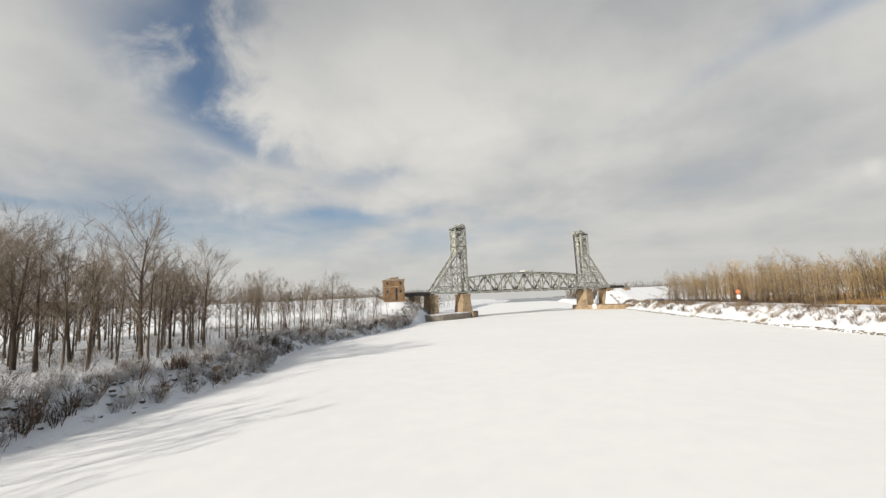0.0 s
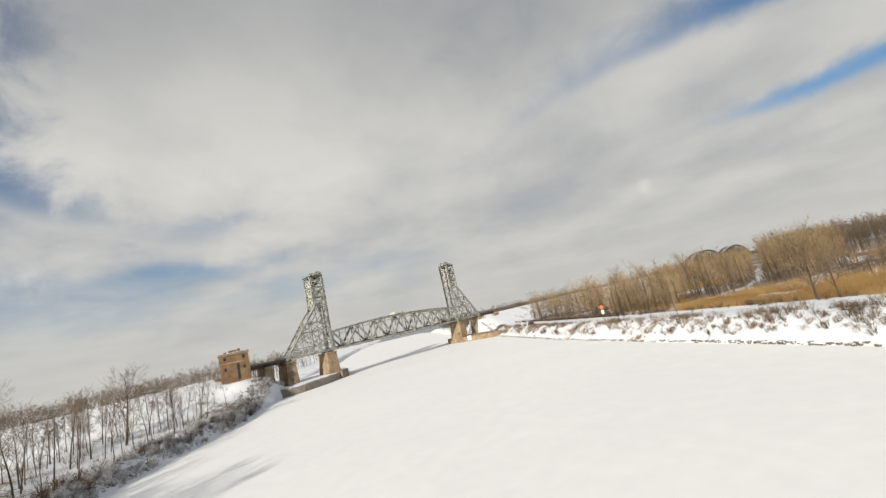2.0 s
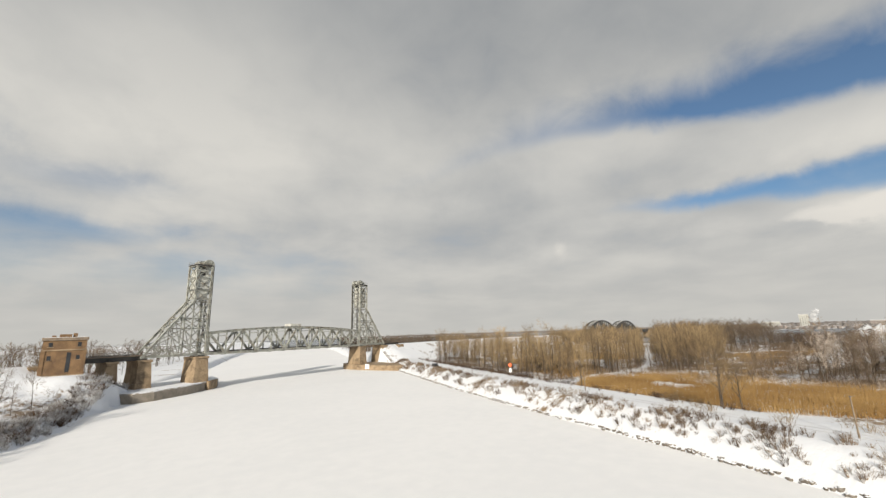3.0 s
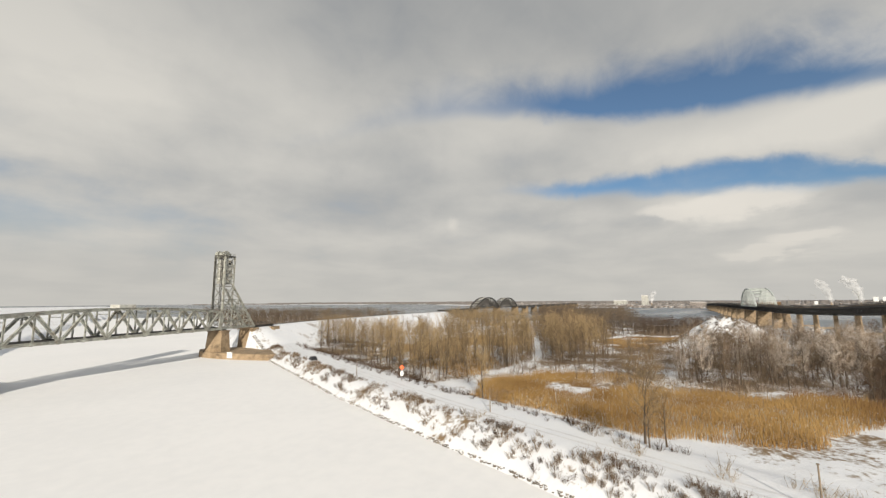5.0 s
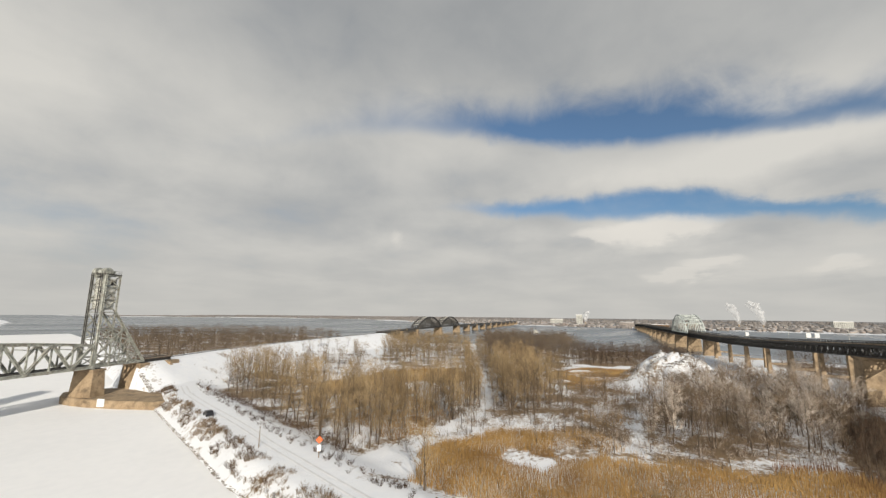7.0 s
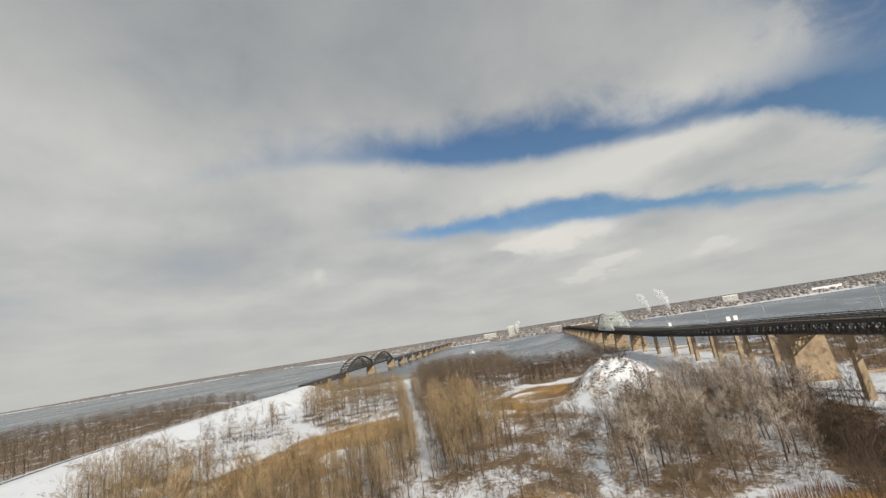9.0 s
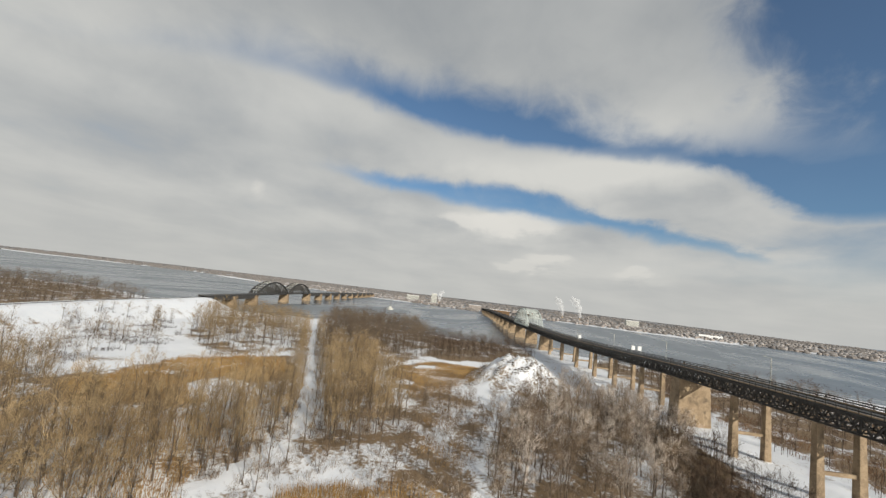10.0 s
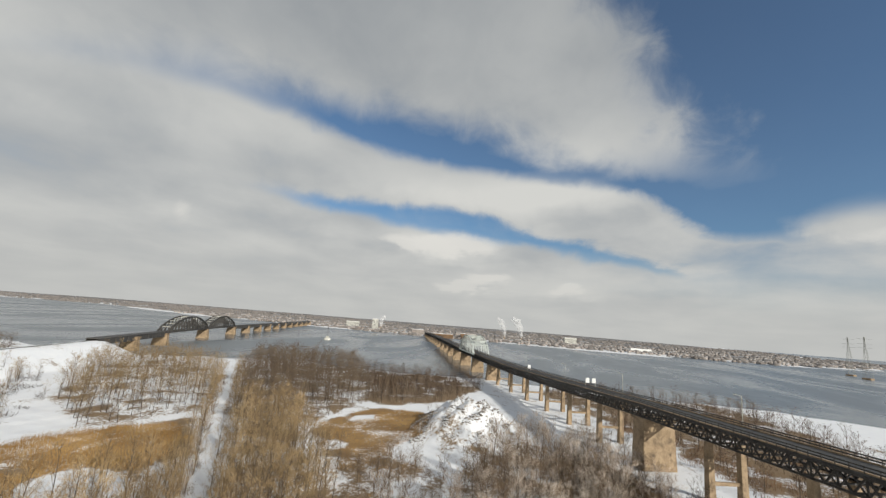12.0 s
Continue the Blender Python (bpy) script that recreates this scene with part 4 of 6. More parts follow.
def road_bent(x, y, rot, broad):
    zt, zb = road_z(x) - 4.6, min(ground_z(x, y), 1.0) - 0.8
    if broad:
        t = thing("road_pier", "broad buff concrete pier under the road bridge", "pier")
        t.matrix_basis = pose(x, y, 0, 0, 0, rot)
        part("shaft", taper_bm(zb, zt - 0.9, 7.6, 13.0, 6.4, 11.8, 0.25), CONCRETE, t)
        part("cap", box_bm((-3.7, -6.3, zt - 0.9), (3.7, 6.3, zt), 0.1), CONCRETE, t)
        return
    t = thing("road_bent", "pair of tall square concrete columns carrying the road bridge", "pier", group="road bridge columns")
    t.matrix_basis = pose(x, y, 0, 0, 0, rot)
    for s in (-1, 1):
        bm = taper_bm(zb, zt, 2.2, 2.2, 1.6, 1.6, 0.1)
        bmesh.ops.translate(bm, verts=bm.verts, vec=(0, s * 4.9, 0))
        part("column", bm, CONCRETE, t)
        part("footing", box_bm((-1.6, s * 4.9 - 1.6, zb), (1.6, s * 4.9 + 1.6, zb + 1.3), 0.1), CONCRETE_SNOW, t)
    part("tie_beam", box_bm((-0.4, -4.4, zb + (zt - zb) * 0.42), (0.4, 4.4, zb + (zt - zb) * 0.42 + 0.9)), CONCRETE, t)


def build_road_bridge():
    st = stations()
    big = 7
    for i, (x, y, rot) in enumerate(st):
        if x > 1290:
            break
        if i + 1 < len(st):
            road_span((x, y), st[i + 1][:2], "dark steel deck-truss span carrying the road")
        if x > 455:
            if i % 2 == 0:
                t = thing("road_pier", "concrete pier of the road bridge in the river", "pier", group="road bridge river piers")
                t.matrix_basis = pose(x, y, 0, 0, 0, rot)
                part("shaft", taper_bm(-2.5, road_z(x) - 4.6, 5.5, 13, 4, 11, 0.3), CONCRETE, t)
        else:
            road_bent(x, y, rot, i == big)
    # the through truss of the channel span
    for x0, x1, rise in ((500, 574, 13.0),):
        y0, y1 = float(np.interp(x0, [p[0] for p in ROAD], [p[1] for p in ROAD])), float(np.interp(x1, [p[0] for p in ROAD], [p[1] for p in ROAD]))
        t = thing("channel_truss", "pale grey-green through truss over the river channel", "bridge span", group="road bridge channel trusses")
        d = Vector((x1 - x0, y1 - y0, 0))
        t.matrix_basis = pose(x0, y0, road_z(x0), 0, 0, math.degrees(math.atan2(d.y, d.x)))
        n, ln = 10, d.length
        for y in (-7.6, 7.6):
            pts = [(ln * i / n, y, 4.0 + rise * (1 - (2 * i / n - 1) ** 2)) for i in range(n + 1)]
            pts[0], pts[n] = (0, y, 0), (ln, y, 0)
            for i in range(n):
                bar("top_chord", pts[i], pts[i + 1], 0.9, 0.9, STEEL_GREEN, t)
                bar("bottom_chord", (ln * i / n, y, -0.5), (ln * (i + 1) / n, y, -0.5), 0.8, 1.0, STEEL_GREEN, t)
                if i:
                    bar("post", (ln * i / n, y, 0), pts[i], 0.5, 0.5, STEEL_GREEN, t)
                    bar("diagonal", (ln * i / n, y, 0) if i < n / 2 else (ln * (i + 1) / n, y, 0), pts[i + 1] if i < n / 2 else pts[i], 0.45, 0.45, STEEL_GREEN, t)
        for i in range(1, n):
            z = 4.0 + rise * (1 - (2 * i / n - 1) ** 2)
            bar("top_strut", (ln * i / n, -7.6, z), (ln * i / n, 7.6, z), 0.6, 0.6, STEEL_GREEN, t)
            if i < n - 1:
                z2 = 4.0 + rise * (1 - (2 * (i + 1) / n - 1) ** 2)
                bar("lateral_brace", (ln * i / n, -7.6, z), (ln * (i + 1) / n, 7.6, z2), 0.4, 0.4, STEEL_GREEN, t)
                bar("lateral_brace", (ln * i / n, 7.6, z), (ln * (i + 1) / n, -7.6, z2), 0.4, 0.4, STEEL_GREEN, t)


build_road_bridge()


def build_road_lamp(x, y, rot):
    t = thing("street_lamp", "thin grey street lamp on the road bridge", "street lamp", group="road bridge lamps")
    t.matrix_basis = pose(x, y, road_z(x), 0, 0, rot)
    bar("pole", (0, -5.9, 0), (0, -5.9, 8.5), 0.16, 0.16, STEEL, t)
    bar("arm", (0, -5.9, 8.4), (0, -3.9, 8.8), 0.1, 0.1, STEEL, t)
    part("lamp_head", box_bm((-0.2, -4.1, 8.7), (0.2, -3.3, 8.9), 0.05), STEEL, t)


def build_road_sign(x, y, rot, panels, label):
    """Sign panels side by side on a light gantry over the carriageway."""
    t = thing("road_sign", label, "sign", group="road bridge signs")
    t.matrix_basis = pose(x, y, road_z(x), 0, 0, rot)
    half = 0.9 + 1.7 * (panels - 1)
    for side in (-half, half):
        bar("post", (0, side, 0), (0, side, 3.2), 0.18, 0.18, STEEL, t)
    bar("beam", (0, -half, 2.3), (0, half, 2.3), 0.18, 0.22, STEEL, t)
    for k in range(panels):
        y0 = (k - (panels - 1) / 2) * 3.3
        part("panel", box_bm((-0.22, y0 - 0.95, 2.0), (-0.1, y0 + 0.95, 4.2), 0.03), WHITE, t)


for k, (x, y, rot) in enumerate(stations()):
    if 2 <= k <= 20 and k % 2 == 0:
        build_road_lamp(x, y, rot)
build_road_sign(302.0, 21.5, 14, 2, "pair of white sign panels on a light gantry")
build_road_sign(374.0, 44.0, 16, 1, "small white sign panel beside the carriageway")

# ---- bare trees, brush and reeds ----
def tube(path, radii, sides):
    """A tapering tube along a path, as vertices and triangles."""
    vs, fs = [], []
    for i, p in enumerate(path):
        d = (path[min(i + 1, len(path) - 1)] - path[max(i - 1, 0)])
        d = d / (np.linalg.norm(d) + 1e-9)
        u = np.cross(d, (0.3, 0.9, 0.1) if abs(d[1]) < 0.9 else (1, 0, 0))
        u /= np.linalg.norm(u) + 1e-9
        w = np.cross(d, u)
        for k in range(sides):
            a = 2 * math.pi * k / sides
            vs.append(p + radii[i] * (math.cos(a) * u + math.sin(a) * w))
    for i in range(len(path) - 1):
        for k in range(sides):
            a, b = i * sides + k, i * sides + (k + 1) % sides
            fs += [(a, b, b + sides), (a, b + sides, a + sides)]
    return np.array(vs), fs


def spike(p, q, r):
    """A twig: a three-sided cone."""
    d = q - p
    u = np.cross(d, (0.2, 0.7, 0.6))
    u /= np.linalg.norm(u) + 1e-9
    w = np.cross(d / (np.linalg.norm(d) + 1e-9), u)
    return np.array([p + r * u, p + r * (-0.5 * u + 0.87 * w), p + r * (-0.5 * u - 0.87 * w), q]), [(0, 1, 3), (1, 2, 3), (2, 0, 3)]


def joined(pieces):
    vs, fs, k = [], [], 0
    for v, f in pieces:
        vs.append(v)
        fs.append(np.asarray(f) + k)
        k += len(v)
    return np.concatenate(vs), np.concatenate(fs)


def grow_tree(seed, h, r, spread, limbs, boughs, twigs, fork=0.28, rise=0.75, sides=6, plain=False, thick=1.0):
    """Trunk and crown of a bare tree, as two sets of triangles."""
    rng = np.random.default_rng(seed)
    n = 3 if plain else 6
    path = [np.zeros(3)]
    lean = rng.normal(0, 0.03, 2)
    for i in range(1, n + 1):
        lean = lean + rng.normal(0, 0.035, 2)
        path.append(path[-1] + np.array([lean[0], lean[1], 1.0]) * h * 0.9 / n)
    path[0] = path[0] - np.array([0, 0, 0.4])
    radii = [r * (1.25 if i == 0 else 1.0) * (1 - 0.88 * i / n) + 0.015 for i in range(n + 1)]
    trunk = tube(path, radii, sides)
    wood, crown = [trunk], []
    for k in range(limbs):
        u = fork + (1 - fork) * (k + rng.random()) / limbs
        i = min(int(u * n), n - 1)
        p = path[i] + (path[i + 1] - path[i]) * (u * n - i)
        a = k * 2.4 + rng.normal(0, 0.4)
        ln = h * spread * (0.45 + 0.6 * math.sin(math.pi * (0.12 + 0.78 * (u - fork) / (1 - fork)))) * rng.uniform(0.7, 1.25)
        d = np.array([math.cos(a), math.sin(a), rise + rng.normal(0, 0.18)])
        d /= np.linalg.norm(d)
        q = [p]
        for s in range(3):
            d = d + np.array([0, 0, 0.16]) + rng.normal(0, 0.09, 3)
            d /= np.linalg.norm(d)
            q.append(q[-1] + d * ln / 3)
        rr = radii[i] * 0.36 + 0.012
        wood.append(spike(q[0], q[3], rr) if plain else tube(q, [rr, rr * 0.7, rr * 0.45, rr * 0.15], 4))
        for b in range(boughs):
            v = 0.25 + 0.75 * (b + rng.random()) / boughs
            j = min(int(v * 3), 2)
            o = q[j] + (q[j + 1] - q[j]) * (v * 3 - j)
            bd = d + rng.normal(0, 0.6, 3)
            bd[2] = abs(bd[2]) * 0.8 + 0.2
            bd /= np.linalg.norm(bd)
            bl = ln * (0.62 - 0.25 * v) * rng.uniform(0.7, 1.3)
            e = o + bd * bl
            crown.append(spike(o, e, (rr * 0.3 + 0.01) * thick))
            for w in range(twigs):
                x = rng.uniform(0.2, 1.0)
                td = bd + rng.normal(0, 0.6, 3)
                td[2] += 0.25
                td /= np.linalg.norm(td)
                o2 = o + bd * bl * x
                crown.append(spike(o2, o2 + td * bl * rng.uniform(0.45, 0.95), (0.013 + 0.004 * h / 10) * thick * (1.4 if plain else 1.0)))
    return joined(wood), joined(crown)


def grow_bush(seed, h, stems, twigs, thick=0.02):
    rng = np.random.default_rng(seed)
    out = []
    for _ in range(stems):
        a, s = rng.uniform(0, 6.28), rng.uniform(0.1, 0.75)
        o = np.array([math.cos(a), math.sin(a), 0]) * rng.uniform(0, 0.35) * h
        o[2] = -0.15
        d = np.array([math.cos(a) * s, math.sin(a) * s, 1.0])
        q = o + d / np.linalg.norm(d) * h * rng.uniform(0.6, 1.05)
        out.append(spike(o, q, thick))
        for _ in range(twigs):
            p = o + (q - o) * rng.uniform(0.3, 0.95)
            td = d * 0.6 + rng.normal(0, 0.55, 3)
            td[2] = abs(td[2])
            td /= np.linalg.norm(td)
            out.append(spike(p, p + td * h * rng.uniform(0.18, 0.4), thick * 0.7))
    return joined(out)


def scatter(poly, gap, seed, holes=()):
    """Uneven places inside a polygon, about gap metres apart, but not in the holes."""
    rng = np.random.default_rng(seed)
    p = np.array(poly, float)
    (x0, y0), (x1, y1) = p.min(0), p.max(0)
    gx, gy = np.meshgrid(np.arange(x0, x1, gap), np.arange(y0, y1, gap))
    pts = np.c_[gx.ravel(), gy.ravel()] + rng.uniform(-0.48, 0.48, (gx.size, 2)) * gap
    ok = inside(pts[:, 0], pts[:, 1], poly)
    for h in holes:
        ok &= ~inside(pts[:, 0], pts[:, 1], h)
    pts = pts[ok]
    rng.shuffle(pts)
    return pts


def stamped(shapes, places, seed, low=0.75, high=1.25):
    """Many copies of a few shapes set on the ground, joined; each shape is vertices, triangles and how many of these are wood."""
    rng = np.random.default_rng(seed)
    z = height(places[:, 0], places[:, 1])
    vs, fs, wood, k = [], [], [], 0
    for (x, y), h in zip(places, z):
        if h < 0.1:
            continue
        v, f, w = shapes[rng.integers(len(shapes))]
        a, s = rng.uniform(0, 6.28), rng.uniform(low, high)
        c, n = math.cos(a) * s, math.sin(a) * s
        vs.append(np.c_[v[:, 0] * c - v[:, 1] * n + x, v[:, 0] * n + v[:, 1] * c + y, v[:, 2] * s * rng.uniform(0.9, 1.1) + h])
        fs.append(f + k)
        wood.append(np.arange(len(f)) < w)
        k += len(v)
    return np.concatenate(vs), np.concatenate(fs), np.concatenate(wood)


def stuff(name, shapes, places, mt, label, category, seed, low=0.75, high=1.25):
    v, f, wood = stamped(shapes, places, seed, low, high)
    me = tri_mesh(name, v, f, mt)
    if wood.any():
        me.materials.append(BARK)
        me.polygons.foreach_set("material_index", wood.astype(np.int32))
    return tagged(new(name, me), label, category, kind="stuff")


def whole_tree(*args, **kw):
    tr, cr = grow_tree(*args, **kw)
    v, f = joined([tr, cr])
    return v, f, len(tr[1])


def bush_shape(*args):
    return (*grow_bush(*args), 0)


# kinds of tree: slender poplars of the wet woods, broad old trees, frosted willows
def tree_kind(seeds, bark, twig, *args, **kw):
    kinds = []
    for s in seeds:
        tr, cr = grow_tree(s, *args, **kw)
        kinds.append((tri_mesh("trunk", *tr, bark, True), tri_mesh("crown", *cr, twig)))
    return kinds


SLENDER = tree_kind((1, 2, 3, 4, 5), BARK, TWIG, 16.0, 0.16, 0.25, 17, 7, 7, fork=0.14, rise=1.25, thick=0.9)
BROAD = tree_kind((11, 12, 13), BARK, TWIG, 13.0, 0.2, 0.4, 14, 8, 8, fork=0.22, rise=0.95, sides=8)
OLD = tree_kind((14, 15, 16, 17), BARK, TWIG_GREY, 14.5, 0.22, 0.36, 15, 10, 10, fork=0.24, rise=1.2, sides=8, thick=0.62)
YOUNG = tree_kind((6, 7, 8, 9), BARK, TWIG_GREY, 12.5, 0.12, 0.26, 13, 7, 7, fork=0.32, rise=1.3, thick=0.75)
FROSTED = tree_kind((21, 22, 23, 24), BARK, FROST, 15.0, 0.21, 0.33, 15, 8, 8, fork=0.2, rise=0.95, thick=1.1)


def plant(kinds, x, y, s, turn, label, group):
    tr, cr = kinds[int(turn * 7) % len(kinds)]
    t = thing("tree", label, "tree", (x, y, ground_z(x, y)), group)
    t.rotation_euler = (0, 0, turn)
    t.scale = (s, s, s)
    part("trunk", tr, None, t)
    part("crown", cr, None, t)
    return t


DULL = tree_kind((25, 26, 27, 28), BARK, TWIG_BROWN, 14.5, 0.2, 0.32, 15, 8, 8, fork=0.2, rise=1.05)


def off_path(points, gap):
    """Only the places that leave the snowy tracks free."""
    a, _ = to_line(points[:, 0], points[:, 1], PATH)
    b, _ = to_line(points[:, 0], points[:, 1], TRACK)
    return points[np.minimum(a, b) > gap]


rng_tree = np.random.default_rng(5)
# near woods, tree by tree
for pts, kinds, lo, hi, label, group in (
        (off_path(scatter(N1, 3.4, 31), 2.4)[:95], SLENDER, 0.5, 1.12, "slender bare brown tree standing in snowy marsh", "marsh trees"),
        (off_path(scatter(WOOD_P, 3.4, 32), 2.4)[:55], SLENDER, 0.75, 1.1, "slender bare brown tree beside the snowy path", "marsh trees"),
        (np.array([q for q in scatter(WOOD_F, 4.6, 33) if q[0] > 195][:60]), FROSTED, 0.5, 0.9, "frosted grey bare tree below the road bridge", "frosted trees"),
        (np.array([q for q in scatter(WOOD_F, 6.0, 35) if q[0] <= 230][:45]), DULL, 0.45, 0.85, "dull brown bare tree below the road bridge", "frosted trees"),
        (np.array([q for q in scatter(WOOD_F, 6.5, 36) if q[0] <= 200][:32]), FROSTED, 0.45, 0.85, "frosted grey bare tree below the road bridge", "frosted trees")):
    for x, y in pts:
        plant(kinds, float(x), float(y), float(rng_tree.uniform(lo, hi)), float(rng_tree.uniform(0, 6.28)), label, group)
# old trees on the near bank
for x, y, s in ((-38.6, 52.5, 1.22), (-36.7, 62.7, 0.98), (-53.3, 51.3, 1.18), (-49.1, 49.9, 1.08), (-56.5, 54.0, 1.12), (-51.5, 57.0, 1.0), (-61, 52, 1.15), (-66, 60, 1.2), (-59, 47, 1.0), (-72, 58, 1.3),
                (-81, 62, 1.2), (-87, 75, 1.25), (-78, 70, 1.2), (-95, 70, 1.3), (-92, 84, 1.4), (-83, 99, 1.18), (-70, 82, 1.1), (-62, 74, 1.0), (-55, 80, 0.95), (-47, 74, 0.8), (-42, 68, 0.7), (-76, 108, 1.1), (-66, 100, 1.0), (-98, 104, 1.2), (-57.4, 126, 1.05), (-37, 133, 1.05), (-44, 66, 0.85)):
    plant(OLD, x, y, s, float(rng_tree.uniform(0, 6.28)), "tall bare old tree on the snowy near bank", "bank trees")
SAPLINGS = [(-38, 84), (-35, 100), (-28, 126), (-20, 148), (-20, 172), (-48, 158), (-70, 128), (-60, 95)]
for x, y in scatter(SAPLINGS, 5.6, 34)[:36]:
    plant(YOUNG, float(x), float(y), float(rng_tree.uniform(0.7, 1.05)), float(rng_tree.uniform(0, 6.28)), "thin young bare tree on the snowy near bank", "bank saplings")
for x, y, s in ((86.0, 65.0, 0.85), (87.5, 62.5, 0.6), (84.6, 64.0, 0.55), (96.5, 103, 0.75), (112, 150, 0.85), (115, 165, 0.9)):
    plant(BROAD, x, y, s, 1.0 + x, "small bare tree at the edge of the reeds", "dyke trees")

LIGHT_SLENDER = [whole_tree(s, 14.0, 0.11, 0.26, 10, 5, 5, fork=0.14, rise=1.2, sides=3, plain=True, thick=0.8) for s in (41, 42, 43, 44)]
LIGHT_YOUNG = [whole_tree(s, 12.0, 0.1, 0.26, 9, 5, 5, fork=0.32, rise=1.3, sides=3, plain=True, thick=0.6) for s in (57, 58, 59)]
LIGHT_BROAD = [whole_tree(s, 12.0, 0.12, 0.34, 10, 4, 5, fork=0.18, rise=0.95, sides=3, plain=True) for s in (51, 52, 53)]
FAR_SLENDER = [whole_tree(s, 16.0, 0.13, 0.29, 8, 4, 4, fork=0.26, rise=1.2, sides=3, plain=True, thick=1.5) for s in (45, 46, 47)]
FAR_BROAD = [whole_tree(s, 11.5, 0.14, 0.36, 8, 3, 4, fork=0.14, rise=0.9, sides=3, plain=True, thick=1.8) for s in (54, 55, 56)]
BUSH = [bush_shape(s, 2.4, 10, 3, 0.03) for s in (61, 62, 63)]
SHRUB = [bush_shape(s, 1.7, 26, 4, 0.035) for s in (64, 65, 66)]
SCRUB = [bush_shape(s, 1.2, 15, 4, 0.024) for s in (71, 72, 73)]
for name, shapes, pts, mt, label, cat, lo, hi in (
        ("marsh_woods", LIGHT_SLENDER, off_path(scatter(N1, 5.0, 79), 2.4), TWIG, "thin bare saplings crowded in the marsh", "woods", 0.4, 1.2),
        ("path_woods", LIGHT_SLENDER, off_path(scatter(WOOD_P, 5.0, 80), 2.4), TWIG, "thin bare saplings crowded beside the path", "woods", 0.7, 1.2),
        ("frosted_woods", LIGHT_BROAD, scatter(WOOD_F, 9.0, 78), TWIG_BROWN, "dull bare saplings below the road bridge", "woods", 0.6, 1.25),
        ("west_woods", LIGHT_SLENDER, scatter(WOOD_W, 5.0, 81), TWIG, "dense slender bare trees between dyke and embankment", "woods", 0.7, 1.15),
        ("marsh_woods", LIGHT_BROAD, off_path(np.concatenate([scatter(FILL_B, 5.4, 71), scatter(FILL_A, 6.0, 72), scatter(FILL_D, 5.0, 70, [SNOW_C])]), 3.6), TWIG_BROWN, "scattered small bare trees by the reeds", "woods", 0.3, 0.7),
        ("frosted_woods", LIGHT_BROAD, scatter(FILL_C, 9.0, 73, [SNOW_C]), TWIG_BROWN, "scattered small bare trees before the mound", "woods", 0.5, 0.9),
        ("north_woods", FAR_SLENDER, scatter(WOOD_N, 6.2, 82), TWIG, "dense brown bare woods by the embankment", "woods", 0.6, 1.05),
        ("east_woods", FAR_SLENDER, off_path(scatter(WOOD_E, 5.6, 83, [WOOD_P]), 2.6), TWIG_BROWN, "brown bare woods between path and river", "woods", 0.7, 1.15),
        ("river_woods", FAR_BROAD, scatter(WOOD_SE, 5.0, 84), TWIG_DARK, "dark brown bare woods near the river", "woods", 0.5, 0.85),
        ("south_woods", FAR_BROAD, scatter(WOOD_S, 7.6, 85), TWIG_DARK, "dark brown brush and trees beyond the road bridge", "woods", 0.5, 1.0),
        ("island_woods", FAR_BROAD, scatter(ISLAND, 10.5, 86), TWIG_BROWN, "brown bare woods behind the embankment", "woods", 0.8, 1.3),
        # dark twig colour here carries part of the road bridge's shadow
        ("bridge_brush", LIGHT_BROAD, scatter(BRUSH_M, 3.8, 87), TWIG_DARK, "dark tangled brush, partly coloured for the road bridge's shadow", "brush", 0.4, 0.85),
        ("bank_woods", LIGHT_YOUNG, scatter(SAPLINGS, 6.4, 89), TWIG_GREY, "thin bare saplings on the snowy near bank", "woods", 0.55, 1.0),
        ("bank_woods", LIGHT_BROAD, scatter([(-36, -25), (-36, 40), (-39, 84), (-60, 100), (-110, 110), (-110, -30)], 5.2, 76, [[(-46, 22), (-34, 22), (-34, 46), (-46, 46)]]), TWIG_GREY, "tangled bare saplings among the old bank trees", "woods", 0.6, 1.3),
        ("far_bank_woods", FAR_BROAD, scatter([(-230, 130), (-130, 180), (-70, 210), (-30, 232), (-6, 330), (16, 430), (-60, 420), (-180, 330)], 9.5, 88), TWIG_BROWN, "bare woods beyond the western railway embankment", "woods", 0.8, 1.25)):
    stuff(name, shapes, pts, mt, label, cat, 7, lo, hi)


